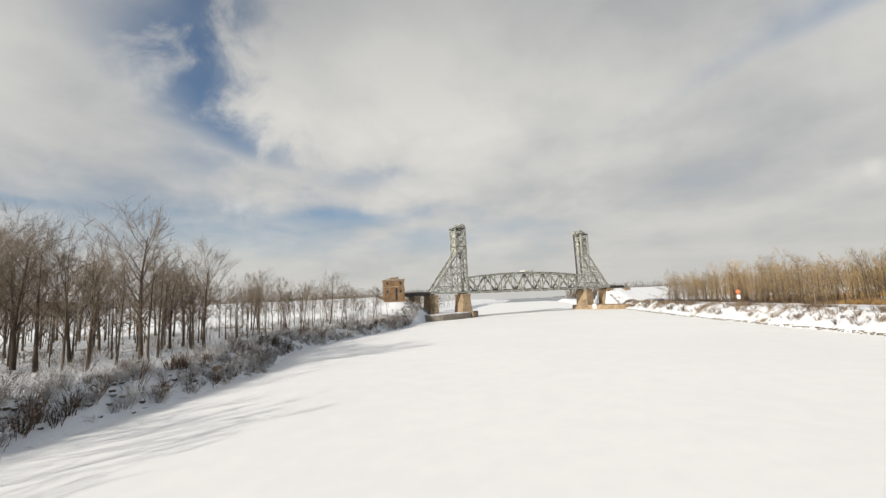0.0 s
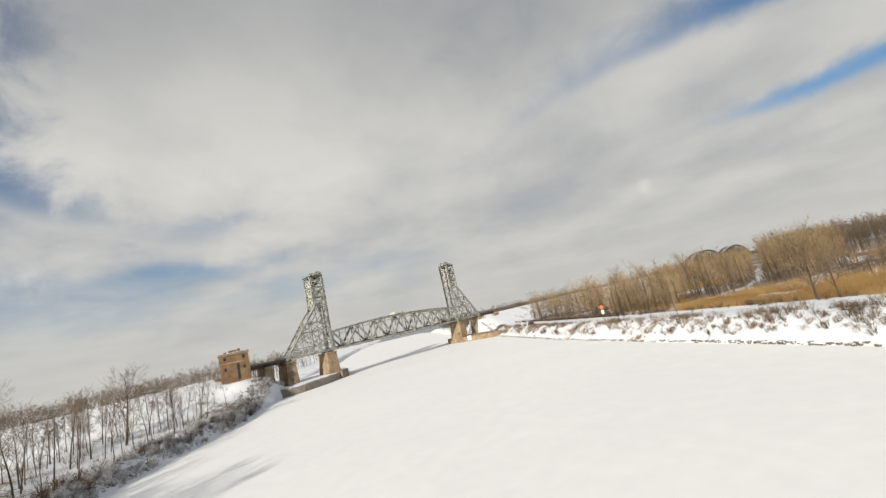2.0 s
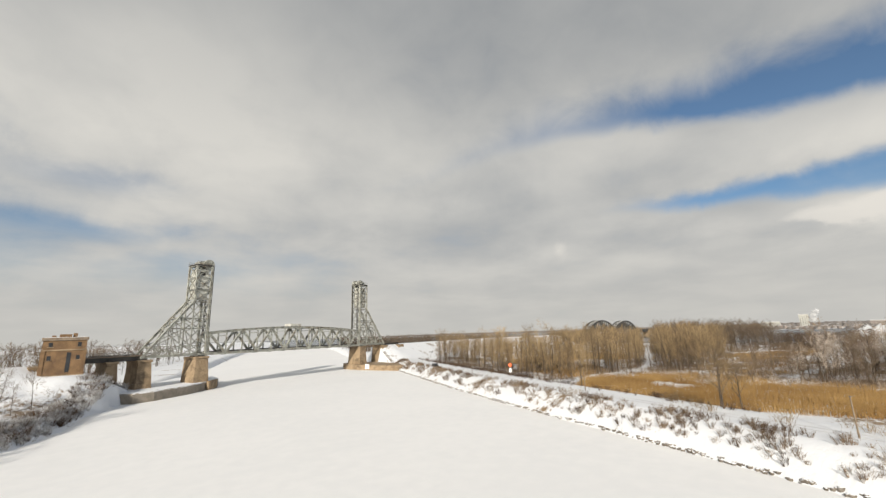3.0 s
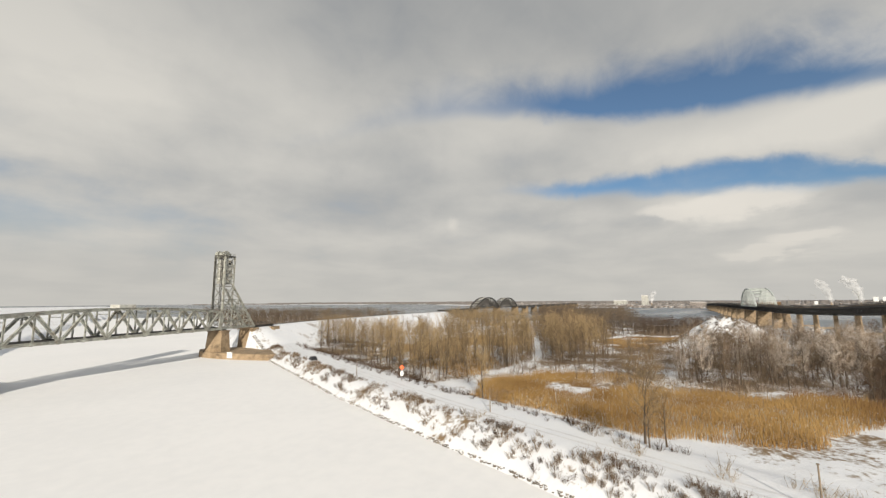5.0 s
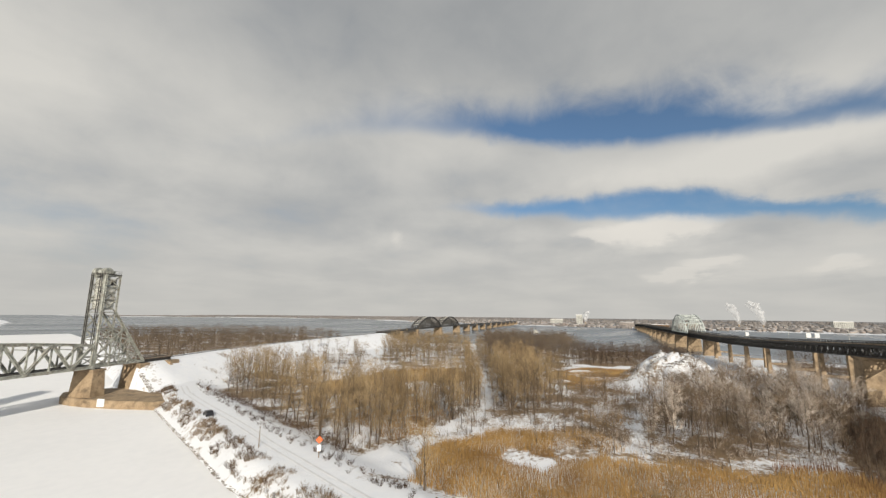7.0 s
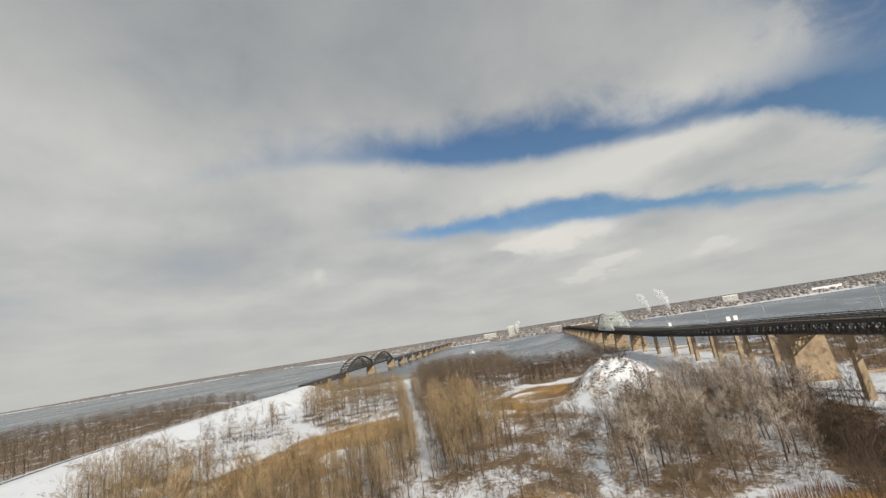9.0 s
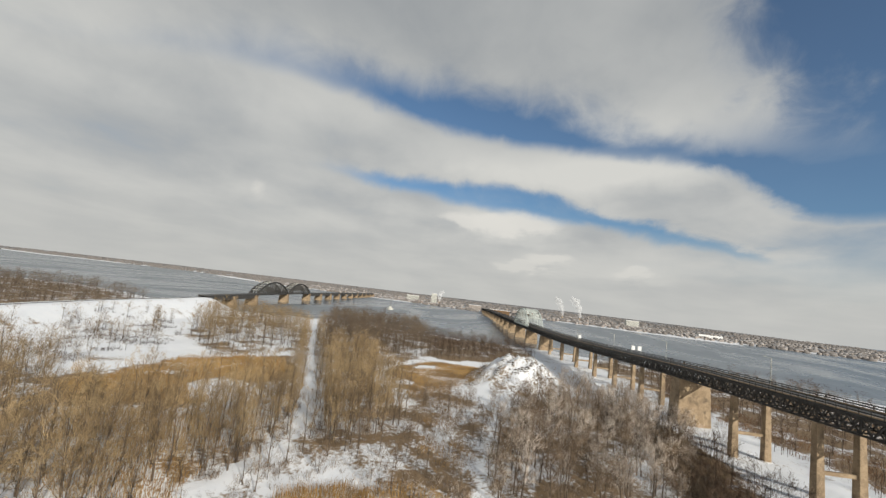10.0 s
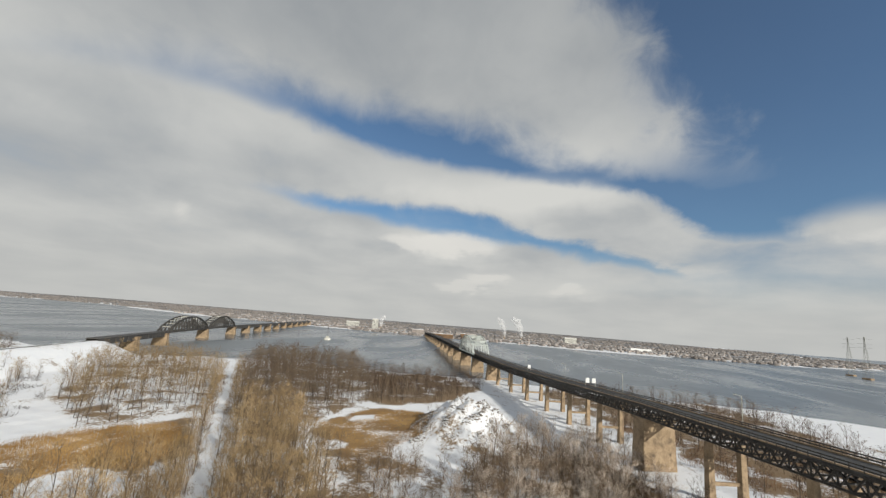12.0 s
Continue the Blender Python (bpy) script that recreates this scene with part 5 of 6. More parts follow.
def reeds(name, poly, gap, h, seed, label, holes=(), clump=0.5, mt=None):
    """Standing dead reeds: thin tapering stems in drifts."""
    rng = np.random.default_rng(seed)
    p = scatter(poly, gap, seed, holes)
    edge, _ = to_line(p[:, 0], p[:, 1], list(poly), True)
    drift = np.array([noise.noise((x * 0.06, y * 0.06, seed)) + 0.5 * noise.noise((x * 0.2, y * 0.2, seed + 3)) for x, y in p])
    keep = drift > -clump + 0.9 * (1 - step(edge, 0, 7))
    p = p[keep]
    z = height(p[:, 0], p[:, 1])
    n = len(p)
    hh = h * rng.uniform(0.6, 1.1, n) * (0.8 + 0.5 * step(drift[keep], -0.5, 0.5))
    a, w = rng.uniform(0, 3.14, n), 0.035 + 0.05 * gap
    off = np.c_[np.cos(a), np.sin(a), np.zeros(n)] * w
    base = np.c_[p, z - 0.1]
    side = np.c_[-np.sin(a), np.cos(a), np.zeros(n)] * w
    tip = base + np.c_[rng.normal(0, 0.18, n), rng.normal(0, 0.18, n), hh]
    v = np.stack([base + off, base - 0.5 * off + 0.87 * side, base - 0.5 * off - 0.87 * side, tip], 1).reshape(-1, 3)
    k = np.arange(n)[:, None] * 4
    f = np.concatenate([k + np.array([[0, 1, 3]]), k + np.array([[1, 2, 3]]), k + np.array([[2, 0, 3]])])
    return tagged(new(name, tri_mesh(name, v, f, mt or REED)), label, "reeds", kind="stuff")


reeds("reed_bed", REEDS_A, 0.38, 2.2, 101, "ochre dead reeds standing beside the dyke road", clump=0.55)
reeds("reed_bed", REEDS_B, 0.5, 2.0, 102, "ochre dead reeds in the marsh, patched with snow", [SNOW_B], 0.45)
reeds("reed_bed", REEDS_C, 0.5, 1.0, 103, "low ochre grass with snow patches", [SNOW_C, SNOW_D, SNOW_F], 0.9)
reeds("reed_bed", [(112, 124), (120, 160), (150, 182), (165, 158), (150, 128)], 0.6, 1.7, 104, "thin ochre reeds under the marsh trees", clump=0.5)


# ---- banks: stones and scrub ----
def along_line(line, gap, seed, across, y0, y1):
    """Uneven places beside a line; across counts to the right of its course."""
    rng = np.random.default_rng(seed)
    out = []
    for (xa, ya), (xb, yb) in zip(line, line[1:]):
        ln = math.hypot(xb - xa, yb - ya)
        nx, ny = (yb - ya) / ln, -(xb - xa) / ln
        for _ in range(int(ln / gap)):
            u, w = rng.random(), rng.uniform(*across)
            y = ya + (yb - ya) * u
            if y0 < y < y1:
                out.append((xa + (xb - xa) * u + nx * w, y + ny * w))
    return np.array(out)


def clumped(points, seed, cut=0.0, size=0.08):
    return np.array([q for q in points if noise.noise((q[0] * size, q[1] * size, seed)) > cut])


def stone_shapes(seed):
    out = []
    for s in range(4):
        bm = bmesh.new()
        bmesh.ops.create_icosphere(bm, subdivisions=1, radius=1.0)
        rng = np.random.default_rng(seed + s)
        v = np.array([tuple(x.co) for x in bm.verts]) * (rng.uniform(0.72, 1.15, (len(bm.verts), 1))) * np.array([1, 0.8, 0.62])
        f = np.array([[x.index for x in fc.verts] for fc in bm.faces])
        bm.free()
        out.append((v * 0.55, f, 0))
    return out


# undergrowth
under = np.concatenate([scatter(p, g, 90 + i) for i, (p, g) in enumerate(((N1, 2.8), (WOOD_W, 4.4), (WOOD_E, 7.0), (WOOD_N, 6.0), (WOOD_P, 4.0), (FILL_B, 3.0), (FILL_D, 2.4), (WOOD_F, 2.6)))] + [along_line(PATH, 0.9, 120, (-7, -1.7), 0, 400), along_line(PATH, 0.9, 121, (1.7, 7), 0, 400)])
stuff("undergrowth", BUSH, off_path(under, 1.6), TWIG_BROWN, "brown twiggy undergrowth standing in the snow", "undergrowth", 9, 0.5, 1.2)
stuff("undergrowth", BUSH, np.concatenate([scatter(WOOD_F, 5.0, 96), scatter(FILL_A, 3.0, 74), scatter(FILL_C, 4.2, 75, [SNOW_C])]), FROST, "greyish frosted undergrowth standing in the snow", "undergrowth", 10, 0.5, 1.1)
# dark brush; next to the road bridge its tone also stands in for shadow
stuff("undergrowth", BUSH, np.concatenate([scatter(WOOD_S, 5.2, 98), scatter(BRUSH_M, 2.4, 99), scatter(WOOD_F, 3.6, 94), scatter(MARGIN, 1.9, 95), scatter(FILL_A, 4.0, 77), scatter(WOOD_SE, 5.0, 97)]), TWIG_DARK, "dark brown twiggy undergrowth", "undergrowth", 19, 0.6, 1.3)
reeds("reed_bed", FILL_D, 0.75, 1.1, 100, "thin rusty grass among low scrub", [SNOW_C], 0.1)
reeds("reed_bed", FILL_A, 0.6, 1.5, 105, "thin ochre reeds between brush and reed bed", clump=0.25)
stuff("path_saplings", LIGHT_SLENDER, np.concatenate([along_line(PATH, 3.6, 122, (-8, -2.2), 0, 400), along_line(PATH, 3.6, 123, (2.2, 8), 0, 400)]), TWIG, "thin bare saplings lining the snowy path", "woods", 20, 0.6, 1.1)

ROCKS = stone_shapes(200)
stuff("riprap", ROCKS, along_line(RIGHT_BANK, 0.075, 110, (0.1, 1.7), -40, 250), STONE, "dark snow-capped riprap stones along the dyke", "riprap", 11, 0.35, 0.9)
stuff("riprap", ROCKS, along_line(LEFT_BANK, 0.55, 111, (-4.6, -0.8), -20, 205), STONE_SNOW, "dark boulders under thick snow on the near bank", "riprap", 12, 0.3, 0.8)
stuff("dyke_scrub", SCRUB, clumped(along_line(RIGHT_BANK, 0.2, 112, (2.6, 8.0), -40, 240), 6.1, -0.25, 0.16), TWIG_BROWN, "low brown scrub on the dyke's slope", "scrub", 13, 0.4, 1.3)
stuff("dyke_scrub", SCRUB, clumped(along_line(RIGHT_BANK, 0.3, 109, (2.4, 8.0), -40, 240), 6.1, 0.08, 0.16), TWIG_DARK, "dark withered scrub on the dyke's slope", "scrub", 27, 0.4, 1.0)
stuff("dyke_scrub", SCRUB, along_line(RIGHT_BANK, 1.2, 113, (15, 19), 60, 240), TWIG_DARK, "low dark scrub beside the dyke road", "scrub", 14, 0.5, 1.4)
stuff("bank_scrub", SHRUB + BUSH, along_line(LEFT_BANK, 0.5, 119, (-7.0, -1.6), -20, 205), TWIG_DARK, "dark leafless scrub on the near bank", "scrub", 21, 0.4, 1.15)
stuff("bank_scrub", SHRUB, along_line(LEFT_BANK, 0.34, 114, (-6.5, -0.8), -20, 205), SNOWY, "snowy tangled scrub on the near bank", "scrub", 15, 0.5, 1.2)
stuff("bank_scrub", BUSH, along_line(LEFT_BANK, 0.45, 115, (-45, -7), -10, 190), TWIG_GREY, "brown brush among the bank trees", "scrub", 16, 0.4, 1.1)
bank_bushes = [(84.9, 72.8), (86.0, 74.5), (79.5, 44.0), (80.5, 46.0), (78.0, 41.5), (80.5, 64.5), (79.5, 55.0), (84.0, 68.0), (79.0, 93.0), (80.5, 110.0), (82.0, 128.0), (74.0, 40.0), (75.5, 36.0), (72.5, 38.0), (77.0, 33.0), (71.0, 42.5)]
stuff("dyke_bushes", BUSH, np.array([(x + 0.9 * i * math.cos(7 * i + x), y + 0.9 * i * math.sin(7 * i + x)) for x, y in bank_bushes for i in range(4)]), TWIG, "twiggy brown bushes on the dyke's edge", "scrub", 26, 0.5, 1.0)
reeds("rust_grass", [(100, 34), (106, 37), (116, 33), (122, 26), (112, 22), (102, 27)], 0.6, 1.1, 106, "rust brown grass beyond the dyke road", clump=0.5, mt=RUST)
reeds("rust_grass", [(140, 28), (138, 42), (146, 56), (158, 54), (160, 40), (152, 32)], 0.5, 2.3, 107, "rust brown grass under the frosted trees", clump=0.3, mt=RUST)
reeds("rust_grass", [(160, -30), (230, -10), (330, 16), (330, -10), (240, -50), (170, -60)], 1.3, 1.4, 108, "rust brown grass beyond the road bridge", clump=0.25, mt=RUST)
stuff("hill_scrub", SCRUB, scatter([(246, 58), (292, 58), (294, 100), (246, 100)], 2.6, 116), TWIG, "scrub on the snowy mound", "scrub", 17, 0.4, 1.0)
stuff("embankment_scrub", SCRUB + BUSH, np.concatenate([scatter([(118, 240), (150, 268), (215, 296), (262, 318), (262, 312), (200, 280), (130, 235)], 4.2, 117), scatter([(-30, 176), (-60, 160), (-150, 115), (-160, 105), (-50, 150)], 5.0, 118)]), TWIG_DARK, "dark scrub on the embankment's snowy slope", "scrub", 18, 0.5, 1.1)


SLOPE = [(128, 226), (150, 214), (200, 224), (250, 258), (300, 325), (262, 326), (200, 296), (150, 270)]
stuff("slope_scrub", BUSH + SCRUB, clumped(scatter(SLOPE, 1.9, 130), 4.2, 0.12), TWIG_DARK, "dark clumps of scrub on the snowy slope below the railway", "scrub", 22, 0.4, 1.0)
stuff("slope_trees", LIGHT_BROAD, clumped(scatter(SLOPE, 6.5, 131), 4.2, 0.05), TWIG, "scattered bare trees on the snowy slope below the railway", "woods", 23, 0.5, 0.9)
stuff("mound_stones", ROCKS, clumped(scatter([(246, 56), (296, 56), (298, 102), (246, 104)], 0.8, 132), 2.0, 0.02, 0.17), STONE, "dark rubble showing through the snow of the mound", "rubble", 24, 0.4, 1.3)
stuff("bridge_shrubs", LIGHT_BROAD, clumped(scatter([(150, -30), (250, -4), (330, 20), (330, 10), (250, -16), (150, -44)], 4.0, 133), 1.0, -0.1), TWIG_DARK, "brown shrubs along the road bridge", "brush", 25, 0.3, 0.6)


def build_ruts():
    """Two wheel ruts pressed into the dyke road's snow."""
    t = thing("wheel_ruts", "pair of grey wheel ruts in the dyke road's snow", "road", kind="structure")
    line = [p for p in RIGHT_BANK if -60 < p[1] < 250]
    for off in (10.6, 12.4):
        pts = []
        for (xa, ya), (xb, yb) in zip(line, line[1:]):
            ln = math.hypot(xb - xa, yb - ya)
            nx, ny = (yb - ya) / ln, -(xb - xa) / ln
            for k in range(int(ln / 1.5)):
                u = k / int(ln / 1.5)
                w = off + 0.5 * math.sin((ya + (yb - ya) * u) * 0.05)
                pts.append((xa + (xb - xa) * u + nx * w, ya + (yb - ya) * u + ny * w, nx, ny))
        vs, fs = [], []
        for x, y, nx, ny in pts:
            for s_, dz in ((-0.28, 0.03), (-0.18, 0.07), (0.18, 0.07), (0.28, 0.03)):
                vs.append((x + nx * s_, y + ny * s_, ground_z(x + nx * s_, y + ny * s_) + dz))
        for k in range(len(pts) - 1):
            for c in range(3):
                a = k * 4 + c
                fs.append((a, a + 1, a + 5, a + 4))
        part("rut", mesh_from("rut", vs, fs, RUT, True), None, t)


build_ruts()


# ---- small things ----
def build_marker():
    t = thing("range_marker", "orange and white channel marker on a dark post", "marker", (93.5, 127.5, ground_z(93.5, 127.5)))
    t.rotation_euler = (0, 0, radians(-40))
    bar("post", (0, 0, -0.5), (0, 0, 3.4), 0.16, 0.16, WOOD, t)
    bm = box_bm((-0.52, -0.05, -0.52), (0.52, 0.05, 0.52), 0.03)
    bmesh.ops.rotate(bm, verts=bm.verts, cent=(0, 0, 0), matrix=Matrix.Rotation(radians(45), 3, "Y"))
    bmesh.ops.translate(bm, verts=bm.verts, vec=(0, -0.26, 3.5))
    part("orange_board", bm, ORANGE, t, "orange diamond board")
    part("white_board", box_bm((-0.42, -0.32, 1.3), (0.42, -0.2, 2.55), 0.05), WHITE, t, "white board below")
    bar("brace", (0, 0.9, -0.2), (0, 0, 2.4), 0.1, 0.1, WOOD, t)


def build_post(x, y, h):
    t = thing("wooden_post", "thin weathered wooden post beside the dyke road", "post", (x, y, ground_z(x, y)), "dyke posts")
    bm = bmesh.new()
    bmesh.ops.create_cone(bm, cap_ends=True, segments=8, radius1=0.11, radius2=0.07, depth=h, matrix=Matrix.Translation((0, 0, h / 2 - 0.3)))
    part("pole", bm, WOOD, t)
    part("cap", box_bm((-0.13, -0.13, h - 0.35), (0.13, 0.13, h - 0.22), 0.02), WOOD, t)


def build_car():
    t = thing("parked_car", "small dark parked car on the snowy dyke road", "car", (97.2, 180.0, ground_z(97.2, 180.0) - 0.02))
    t.rotation_euler = (0, 0, radians(78))
    bm = bmesh.new()
    prof = [(-2.1, 0.35), (2.1, 0.35), (2.15, 0.8), (1.2, 0.95), (0.6, 1.45), (-1.0, 1.5), (-1.8, 1.0), (-2.15, 0.9)]
    a = [bm.verts.new((x, -0.85, z)) for x, z in prof]
    b = [bm.verts.new((x, 0.85, z)) for x, z in prof]
    bm.faces.new(a)
    bm.faces.new(list(reversed(b)))
    for i in range(len(prof)):
        j = (i + 1) % len(prof)
        bm.faces.new((a[j], a[i], b[i], b[j]))
    bmesh.ops.recalc_face_normals(bm, faces=bm.faces)
    bmesh.ops.bevel(bm, geom=list(bm.edges), offset=0.07, segments=2, affect="EDGES")
    part("body", bm, CAR_PAINT, t)
    for x in (-1.35, 1.35):
        for y in (-0.82, 0.82):
            bm = bmesh.new()
            bmesh.ops.create_cone(bm, cap_ends=True, segments=14, radius1=0.34, radius2=0.34, depth=0.22, matrix=Matrix.Translation((x, y, 0.34)) @ Matrix.Rotation(radians(90), 4, "X"))
            part("wheel", bm, RUBBER, t)
    part("windscreen", box_bm((0.62, -0.7, 1.0), (0.95, 0.7, 1.36)), GLASS_DARK, t)


build_marker()
for x, y, h in ((84.5, 92.0, 4.5), (90.0, 143.0, 4.5), (98.5, 208.0, 4.5), (76.5, 46.0, 5.0)):
    build_post(x, y, h)
build_car()


# ---- the town beyond the river ----
def build_town():
    rng = np.random.default_rng(77)
    n = 1300
    u = rng.uniform(0, 1, n)
    ys = -1500 + 2900 * u
    xs = np.interp(ys, [p[1] for p in FAR_SHORE[::-1]], [p[0] for p in FAR_SHORE[::-1]])
    xs = np.where(ys < -760, np.interp(ys, [-1500, -760], [1850, 1330]), xs) + 25 + 700 * rng.random(n) ** 1.6
    zs = height(xs, ys)
    walls, roofs, wf, rf, kw, kr = [], [], [], [], 0, 0
    for x, y, z in zip(xs, ys, zs):
        w, d, h = rng.uniform(5, 12), rng.uniform(5, 9), rng.uniform(2.5, 4.2) * (2.2 if rng.random() < 0.05 else 1)
        a = rng.uniform(0, 3.14)
        c, s = math.cos(a), math.sin(a)
        q = np.array([(sx * w / 2, sy * d / 2) for sx, sy in ((-1, -1), (1, -1), (1, 1), (-1, 1))]) @ np.array([[c, s], [-s, c]]) + (x, y)
        walls.append(np.concatenate([np.c_[q, np.full(4, z - 1)], np.c_[q, np.full(4, z + h)]]))
        wf += [(kw + i, kw + (i + 1) % 4, kw + 4 + (i + 1) % 4) for i in range(4)] + [(kw + i, kw + 4 + (i + 1) % 4, kw + 4 + i) for i in range(4)]
        kw += 8
        rid = np.array([q[[0, 3]].mean(0), q[[1, 2]].mean(0)])
        roofs.append(np.concatenate([np.c_[q, np.full(4, z + h)], np.c_[rid, np.full(2, z + h + 1.6)]]))
        rf += [(kr, kr + 1, kr + 5), (kr, kr + 5, kr + 4), (kr + 2, kr + 3, kr + 4), (kr + 2, kr + 4, kr + 5), (kr + 3, kr, kr + 4), (kr + 1, kr + 2, kr + 5)]
        kr += 6
    t = thing("far_town", "low snowy town along the far shore", "town", kind="stuff")
    part("walls", tri_mesh("walls", np.concatenate(walls), wf, TOWN_WALL), None, t)
    part("roofs", tri_mesh("roofs", np.concatenate(roofs), rf, TOWN_ROOF), None, t)
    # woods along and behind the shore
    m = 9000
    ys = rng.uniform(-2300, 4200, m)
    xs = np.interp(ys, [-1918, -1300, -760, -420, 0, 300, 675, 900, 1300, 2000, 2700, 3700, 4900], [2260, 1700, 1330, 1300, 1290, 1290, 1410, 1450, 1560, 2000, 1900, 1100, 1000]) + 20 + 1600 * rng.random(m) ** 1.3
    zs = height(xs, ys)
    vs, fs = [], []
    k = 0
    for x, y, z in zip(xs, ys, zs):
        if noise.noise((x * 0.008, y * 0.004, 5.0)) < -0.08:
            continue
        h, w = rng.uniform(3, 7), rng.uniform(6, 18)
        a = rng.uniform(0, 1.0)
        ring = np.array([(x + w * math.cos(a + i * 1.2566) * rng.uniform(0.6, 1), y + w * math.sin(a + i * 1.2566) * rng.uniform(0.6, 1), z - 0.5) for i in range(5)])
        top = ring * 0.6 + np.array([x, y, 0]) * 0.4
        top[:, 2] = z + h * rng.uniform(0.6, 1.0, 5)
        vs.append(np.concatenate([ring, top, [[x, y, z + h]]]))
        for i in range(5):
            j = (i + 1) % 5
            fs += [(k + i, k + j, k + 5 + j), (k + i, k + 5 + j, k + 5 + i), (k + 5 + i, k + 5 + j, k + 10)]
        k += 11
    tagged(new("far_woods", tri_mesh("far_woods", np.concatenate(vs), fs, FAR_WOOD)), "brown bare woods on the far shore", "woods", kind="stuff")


PANE = bpy.data.meshes.new("pane")
pane = box_bm((-0.06, -1.1, -0.7), (0.06, 1.1, 0.7))
pane.to_mesh(PANE)
pane.free()
PANE.materials.append(GLASS_DARK)


def build_block(x, y, w, d, h, mt, label, rot=10):
    t = thing("apartment_block", label, "building", group="far buildings")
    t.matrix_basis = pose(x, y, ground_z(x, y) - 1, 0, 0, rot)
    part("wall", box_bm((-w / 2, -d / 2, 0), (w / 2, d / 2, h)), mt, t)
    part("roof", box_bm((-w / 2 - 0.4, -d / 2 - 0.4, h), (w / 2 + 0.4, d / 2 + 0.4, h + 0.8)), SNOW, t)
    n = max(3, int(d / 4.2))
    for k in range(int(h / 3.2) - 1):
        for i in range(n):
            win = part("window", PANE, None, t)
            win.matrix_basis = Matrix.Translation((-w / 2 - 0.08, -d / 2 + (i + 0.5) * d / n, 2.7 + k * 3.2))


build_town()


def build_plume(x, y, top, lean, label, wide=9.0):
    t = thing("steam_plume", label, "steam", (x, y, ground_z(x, y)))
    # a lumpy column that widens and bends as it rises
    rings, sides = 26, 16
    vs = []
    for i in range(rings):
        u = i / (rings - 1)
        r = (2.0 + wide * u ** 0.8) * min(1.0, (1 - u) * 5 + 0.05)
        for k in range(sides):
            a = 2 * math.pi * k / sides
            p = Vector((r * math.cos(a) * 0.8, lean * u * u + r * math.sin(a), 8 + (top - 8) * u))
            p += Vector((math.cos(a), math.sin(a), 0.3)) * r * 0.9 * (noise.noise(p * 0.12) + 0.5 * noise.noise(p * 0.3))
            vs.append(p)
    fs = [(i * sides + k, i * sides + (k + 1) % sides, (i + 1) * sides + (k + 1) % sides, (i + 1) * sides + k) for i in range(rings - 1) for k in range(sides)]
    me = mesh_from("steam", vs, fs, STEAM, True)
    part("steam", me, None, t)
    part("stack", taper_bm(-1, 12, 4, 4, 3, 3, 0.2), CONCRETE, t)


def build_pylon(x, y, h, rot):
    t = thing("transmission_pylon", "grey lattice transmission pylon on a footing in the river", "pylon", group="river pylons")
    t.matrix_basis = pose(x, y, 0, 0, 0, rot)
    part("footing", taper_bm(-3, 3, 16, 16, 13, 13, 0.3), CONCRETE, t)
    lv = [3, 20, 36, 50, 62, 72, h]

    def w(z):
        return 6.0 - 5.2 * min(1, (z - 3) / (h * 0.8))

    for sx in (-1, 1):
        for sy in (-1, 1):
            for a, b in zip(lv, lv[1:]):
                bar("leg", (sx * w(a), sy * w(a), a), (sx * w(b), sy * w(b), b), 0.3, 0.3, STEEL, t)
    for a, b in zip(lv, lv[1:]):
        for s_ in (-1, 1):
            bar("brace", (-w(a), s_ * w(a), a), (w(b), s_ * w(b), b), 0.18, 0.18, STEEL, t)
            bar("brace", (w(a), s_ * w(a), a), (-w(b), s_ * w(b), b), 0.18, 0.18, STEEL, t)
            bar("brace", (s_ * w(a), -w(a), a), (s_ * w(b), w(b), b), 0.18, 0.18, STEEL, t)
    for z in (62, 70, h - 4):
        bar("cross_arm", (-11, 0, z), (11, 0, z), 0.3, 0.3, STEEL, t)


def build_light_pier():
    t = thing("channel_light", "small yellowish channel light on a round base in the river", "navigation light", (790, 355, 0))
    bm = bmesh.new()
    bmesh.ops.create_cone(bm, cap_ends=True, segments=20, radius1=6.5, radius2=5.5, depth=5, matrix=Matrix.Translation((0, 0, 1.0)))
    part("base", bm, PLATE, t)
    part("hut", box_bm((-2, -2, 3.5), (2, 2, 6.5), 0.1), PLATE, t)
    bar("mast", (0, 0, 6.5), (0, 0, 22), 0.5, 0.5, STEEL_DARK, t)


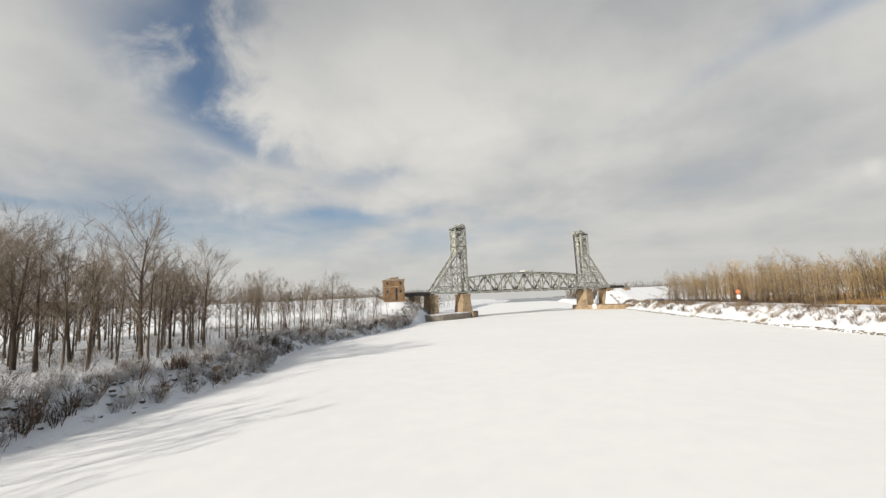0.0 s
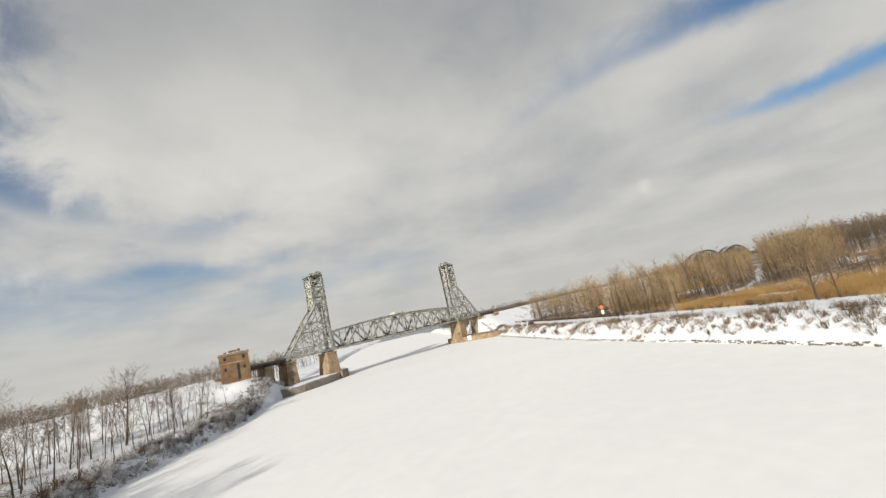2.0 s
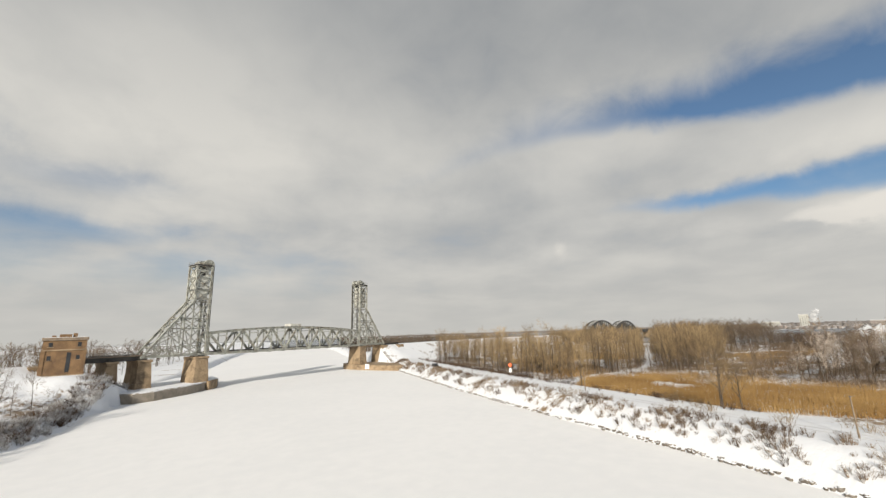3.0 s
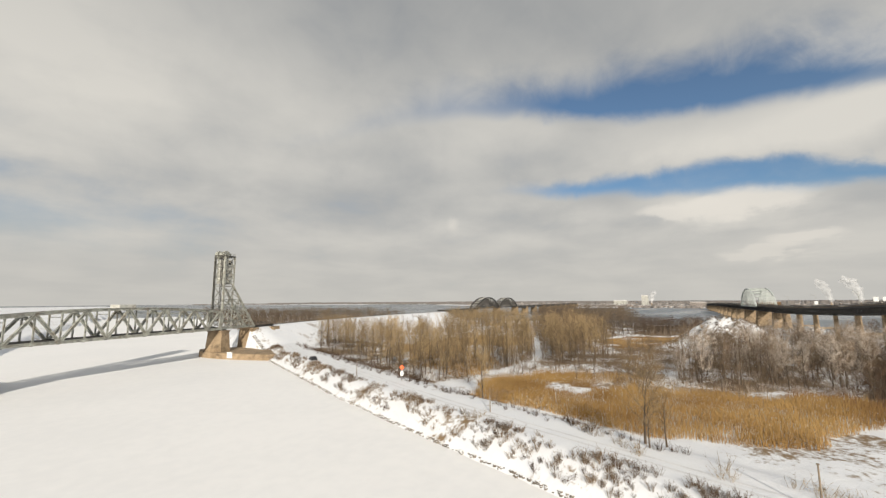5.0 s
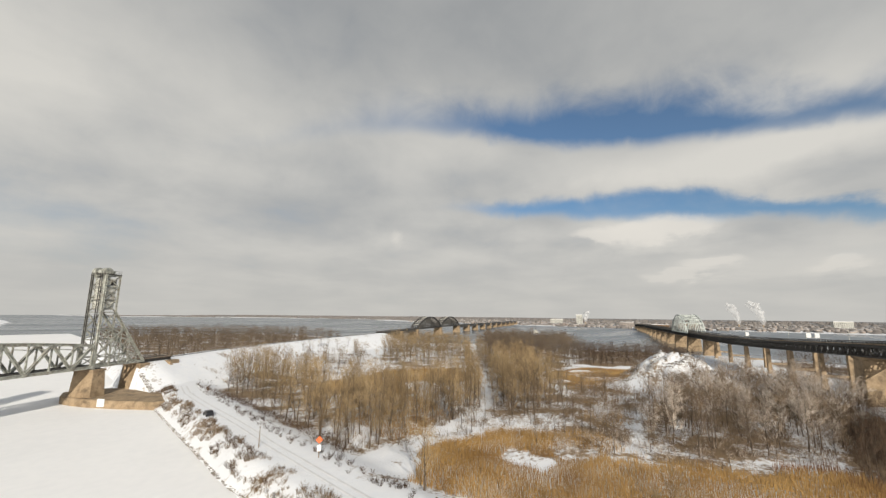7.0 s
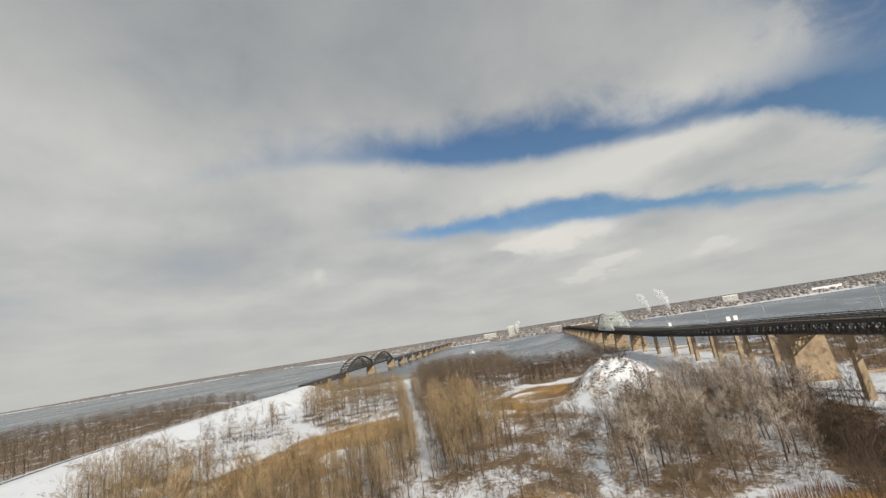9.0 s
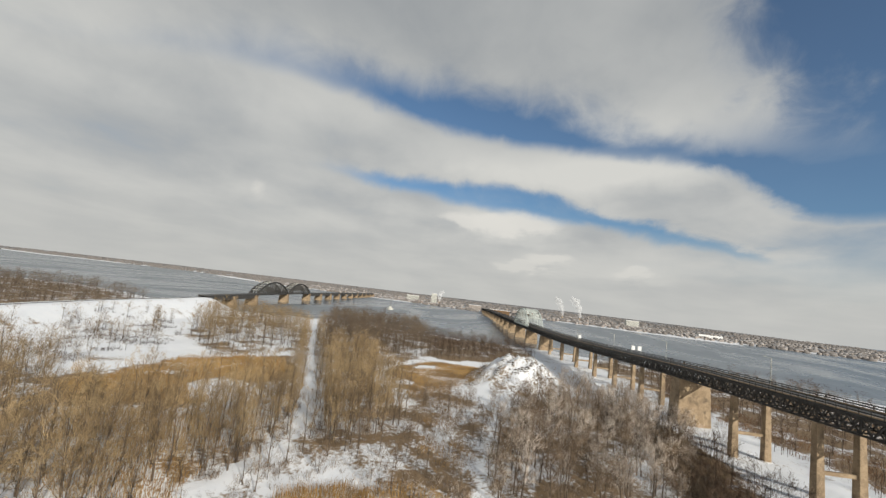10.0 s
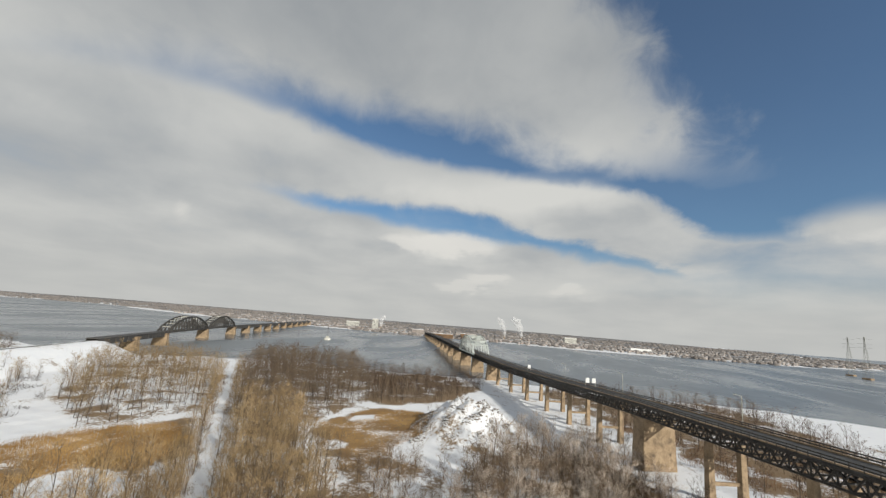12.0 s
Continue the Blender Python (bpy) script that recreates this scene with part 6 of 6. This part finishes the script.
def build_shed(x, y, w, d, h, mt, rot, label):
    t = thing("shed", label, "shed", (x, y, ground_z(x, y) - 0.3))
    t.rotation_euler = (0, 0, radians(rot))
    part("wall", box_bm((-w / 2, -d / 2, 0), (w / 2, d / 2, h), 0.05), mt, t)
    bm = bmesh.new()
    vs = [bm.verts.new(q) for q in ((-w / 2 - 0.4, -d / 2 - 0.4, h), (w / 2 + 0.4, -d / 2 - 0.4, h), (w / 2 + 0.4, d / 2 + 0.4, h), (-w / 2 - 0.4, d / 2 + 0.4, h), (-w / 2 - 0.4, 0, h + d * 0.35), (w / 2 + 0.4, 0, h + d * 0.35))]
    for f in ((0, 1, 5, 4), (2, 3, 4, 5), (0, 4, 3), (1, 2, 5), (3, 2, 1, 0)):
        bm.faces.new([vs[i] for i in f])
    bmesh.ops.recalc_face_normals(bm, faces=bm.faces)
    part("roof", bm, SNOW, t, "snow-covered pitched roof")
    part("door", box_bm((-0.6, -d / 2 - 0.06, 0.2), (0.6, -d / 2 + 0.05, 2.3)), GLASS_DARK, t)


build_plume(1575, -48, 84, 30, "white steam plume rising from a stack in the town", 15.0)
build_plume(1600, 10, 78, 26, "pale steam plume leaning over the town", 13.0)
build_plume(1529, 458, 52, -12, "thin white steam rising beside the town")
build_pylon(1010, -687, 84, 30)
build_pylon(1104, -731, 84, 30)
build_light_pier()
for x, y, w, d, h, mt, label in ((1310, 205, 16, 60, 14, BRICK, "long red brick block by the far bridge end"), (1330, 130, 14, 46, 17, BRICK, "red brick block by the far bridge end"), (1420, 300, 16, 40, 16, TOWN_WALL, "grey apartment block in the far town"),
                                 (1640, -230, 18, 44, 24, PLATE, "pale apartment block above the far shore"), (1500, 470, 12, 20, 38, PLATE, "pale tower block in the far town"), (1700, 620, 18, 50, 20, PLATE, "pale long block in the far town"), (1480, -420, 14, 70, 9, WHITE, "long white hall near the far shore")):
    build_block(x, y, w, d, h, mt, label)
build_shed(-30, 214, 9, 6, 4.5, WOOD, 20, "small dark timber shed behind the railway")
build_shed(-128, 134, 9, 7, 3.6, WOOD, 30, "dark timber shed with a snowy roof among the bank trees")
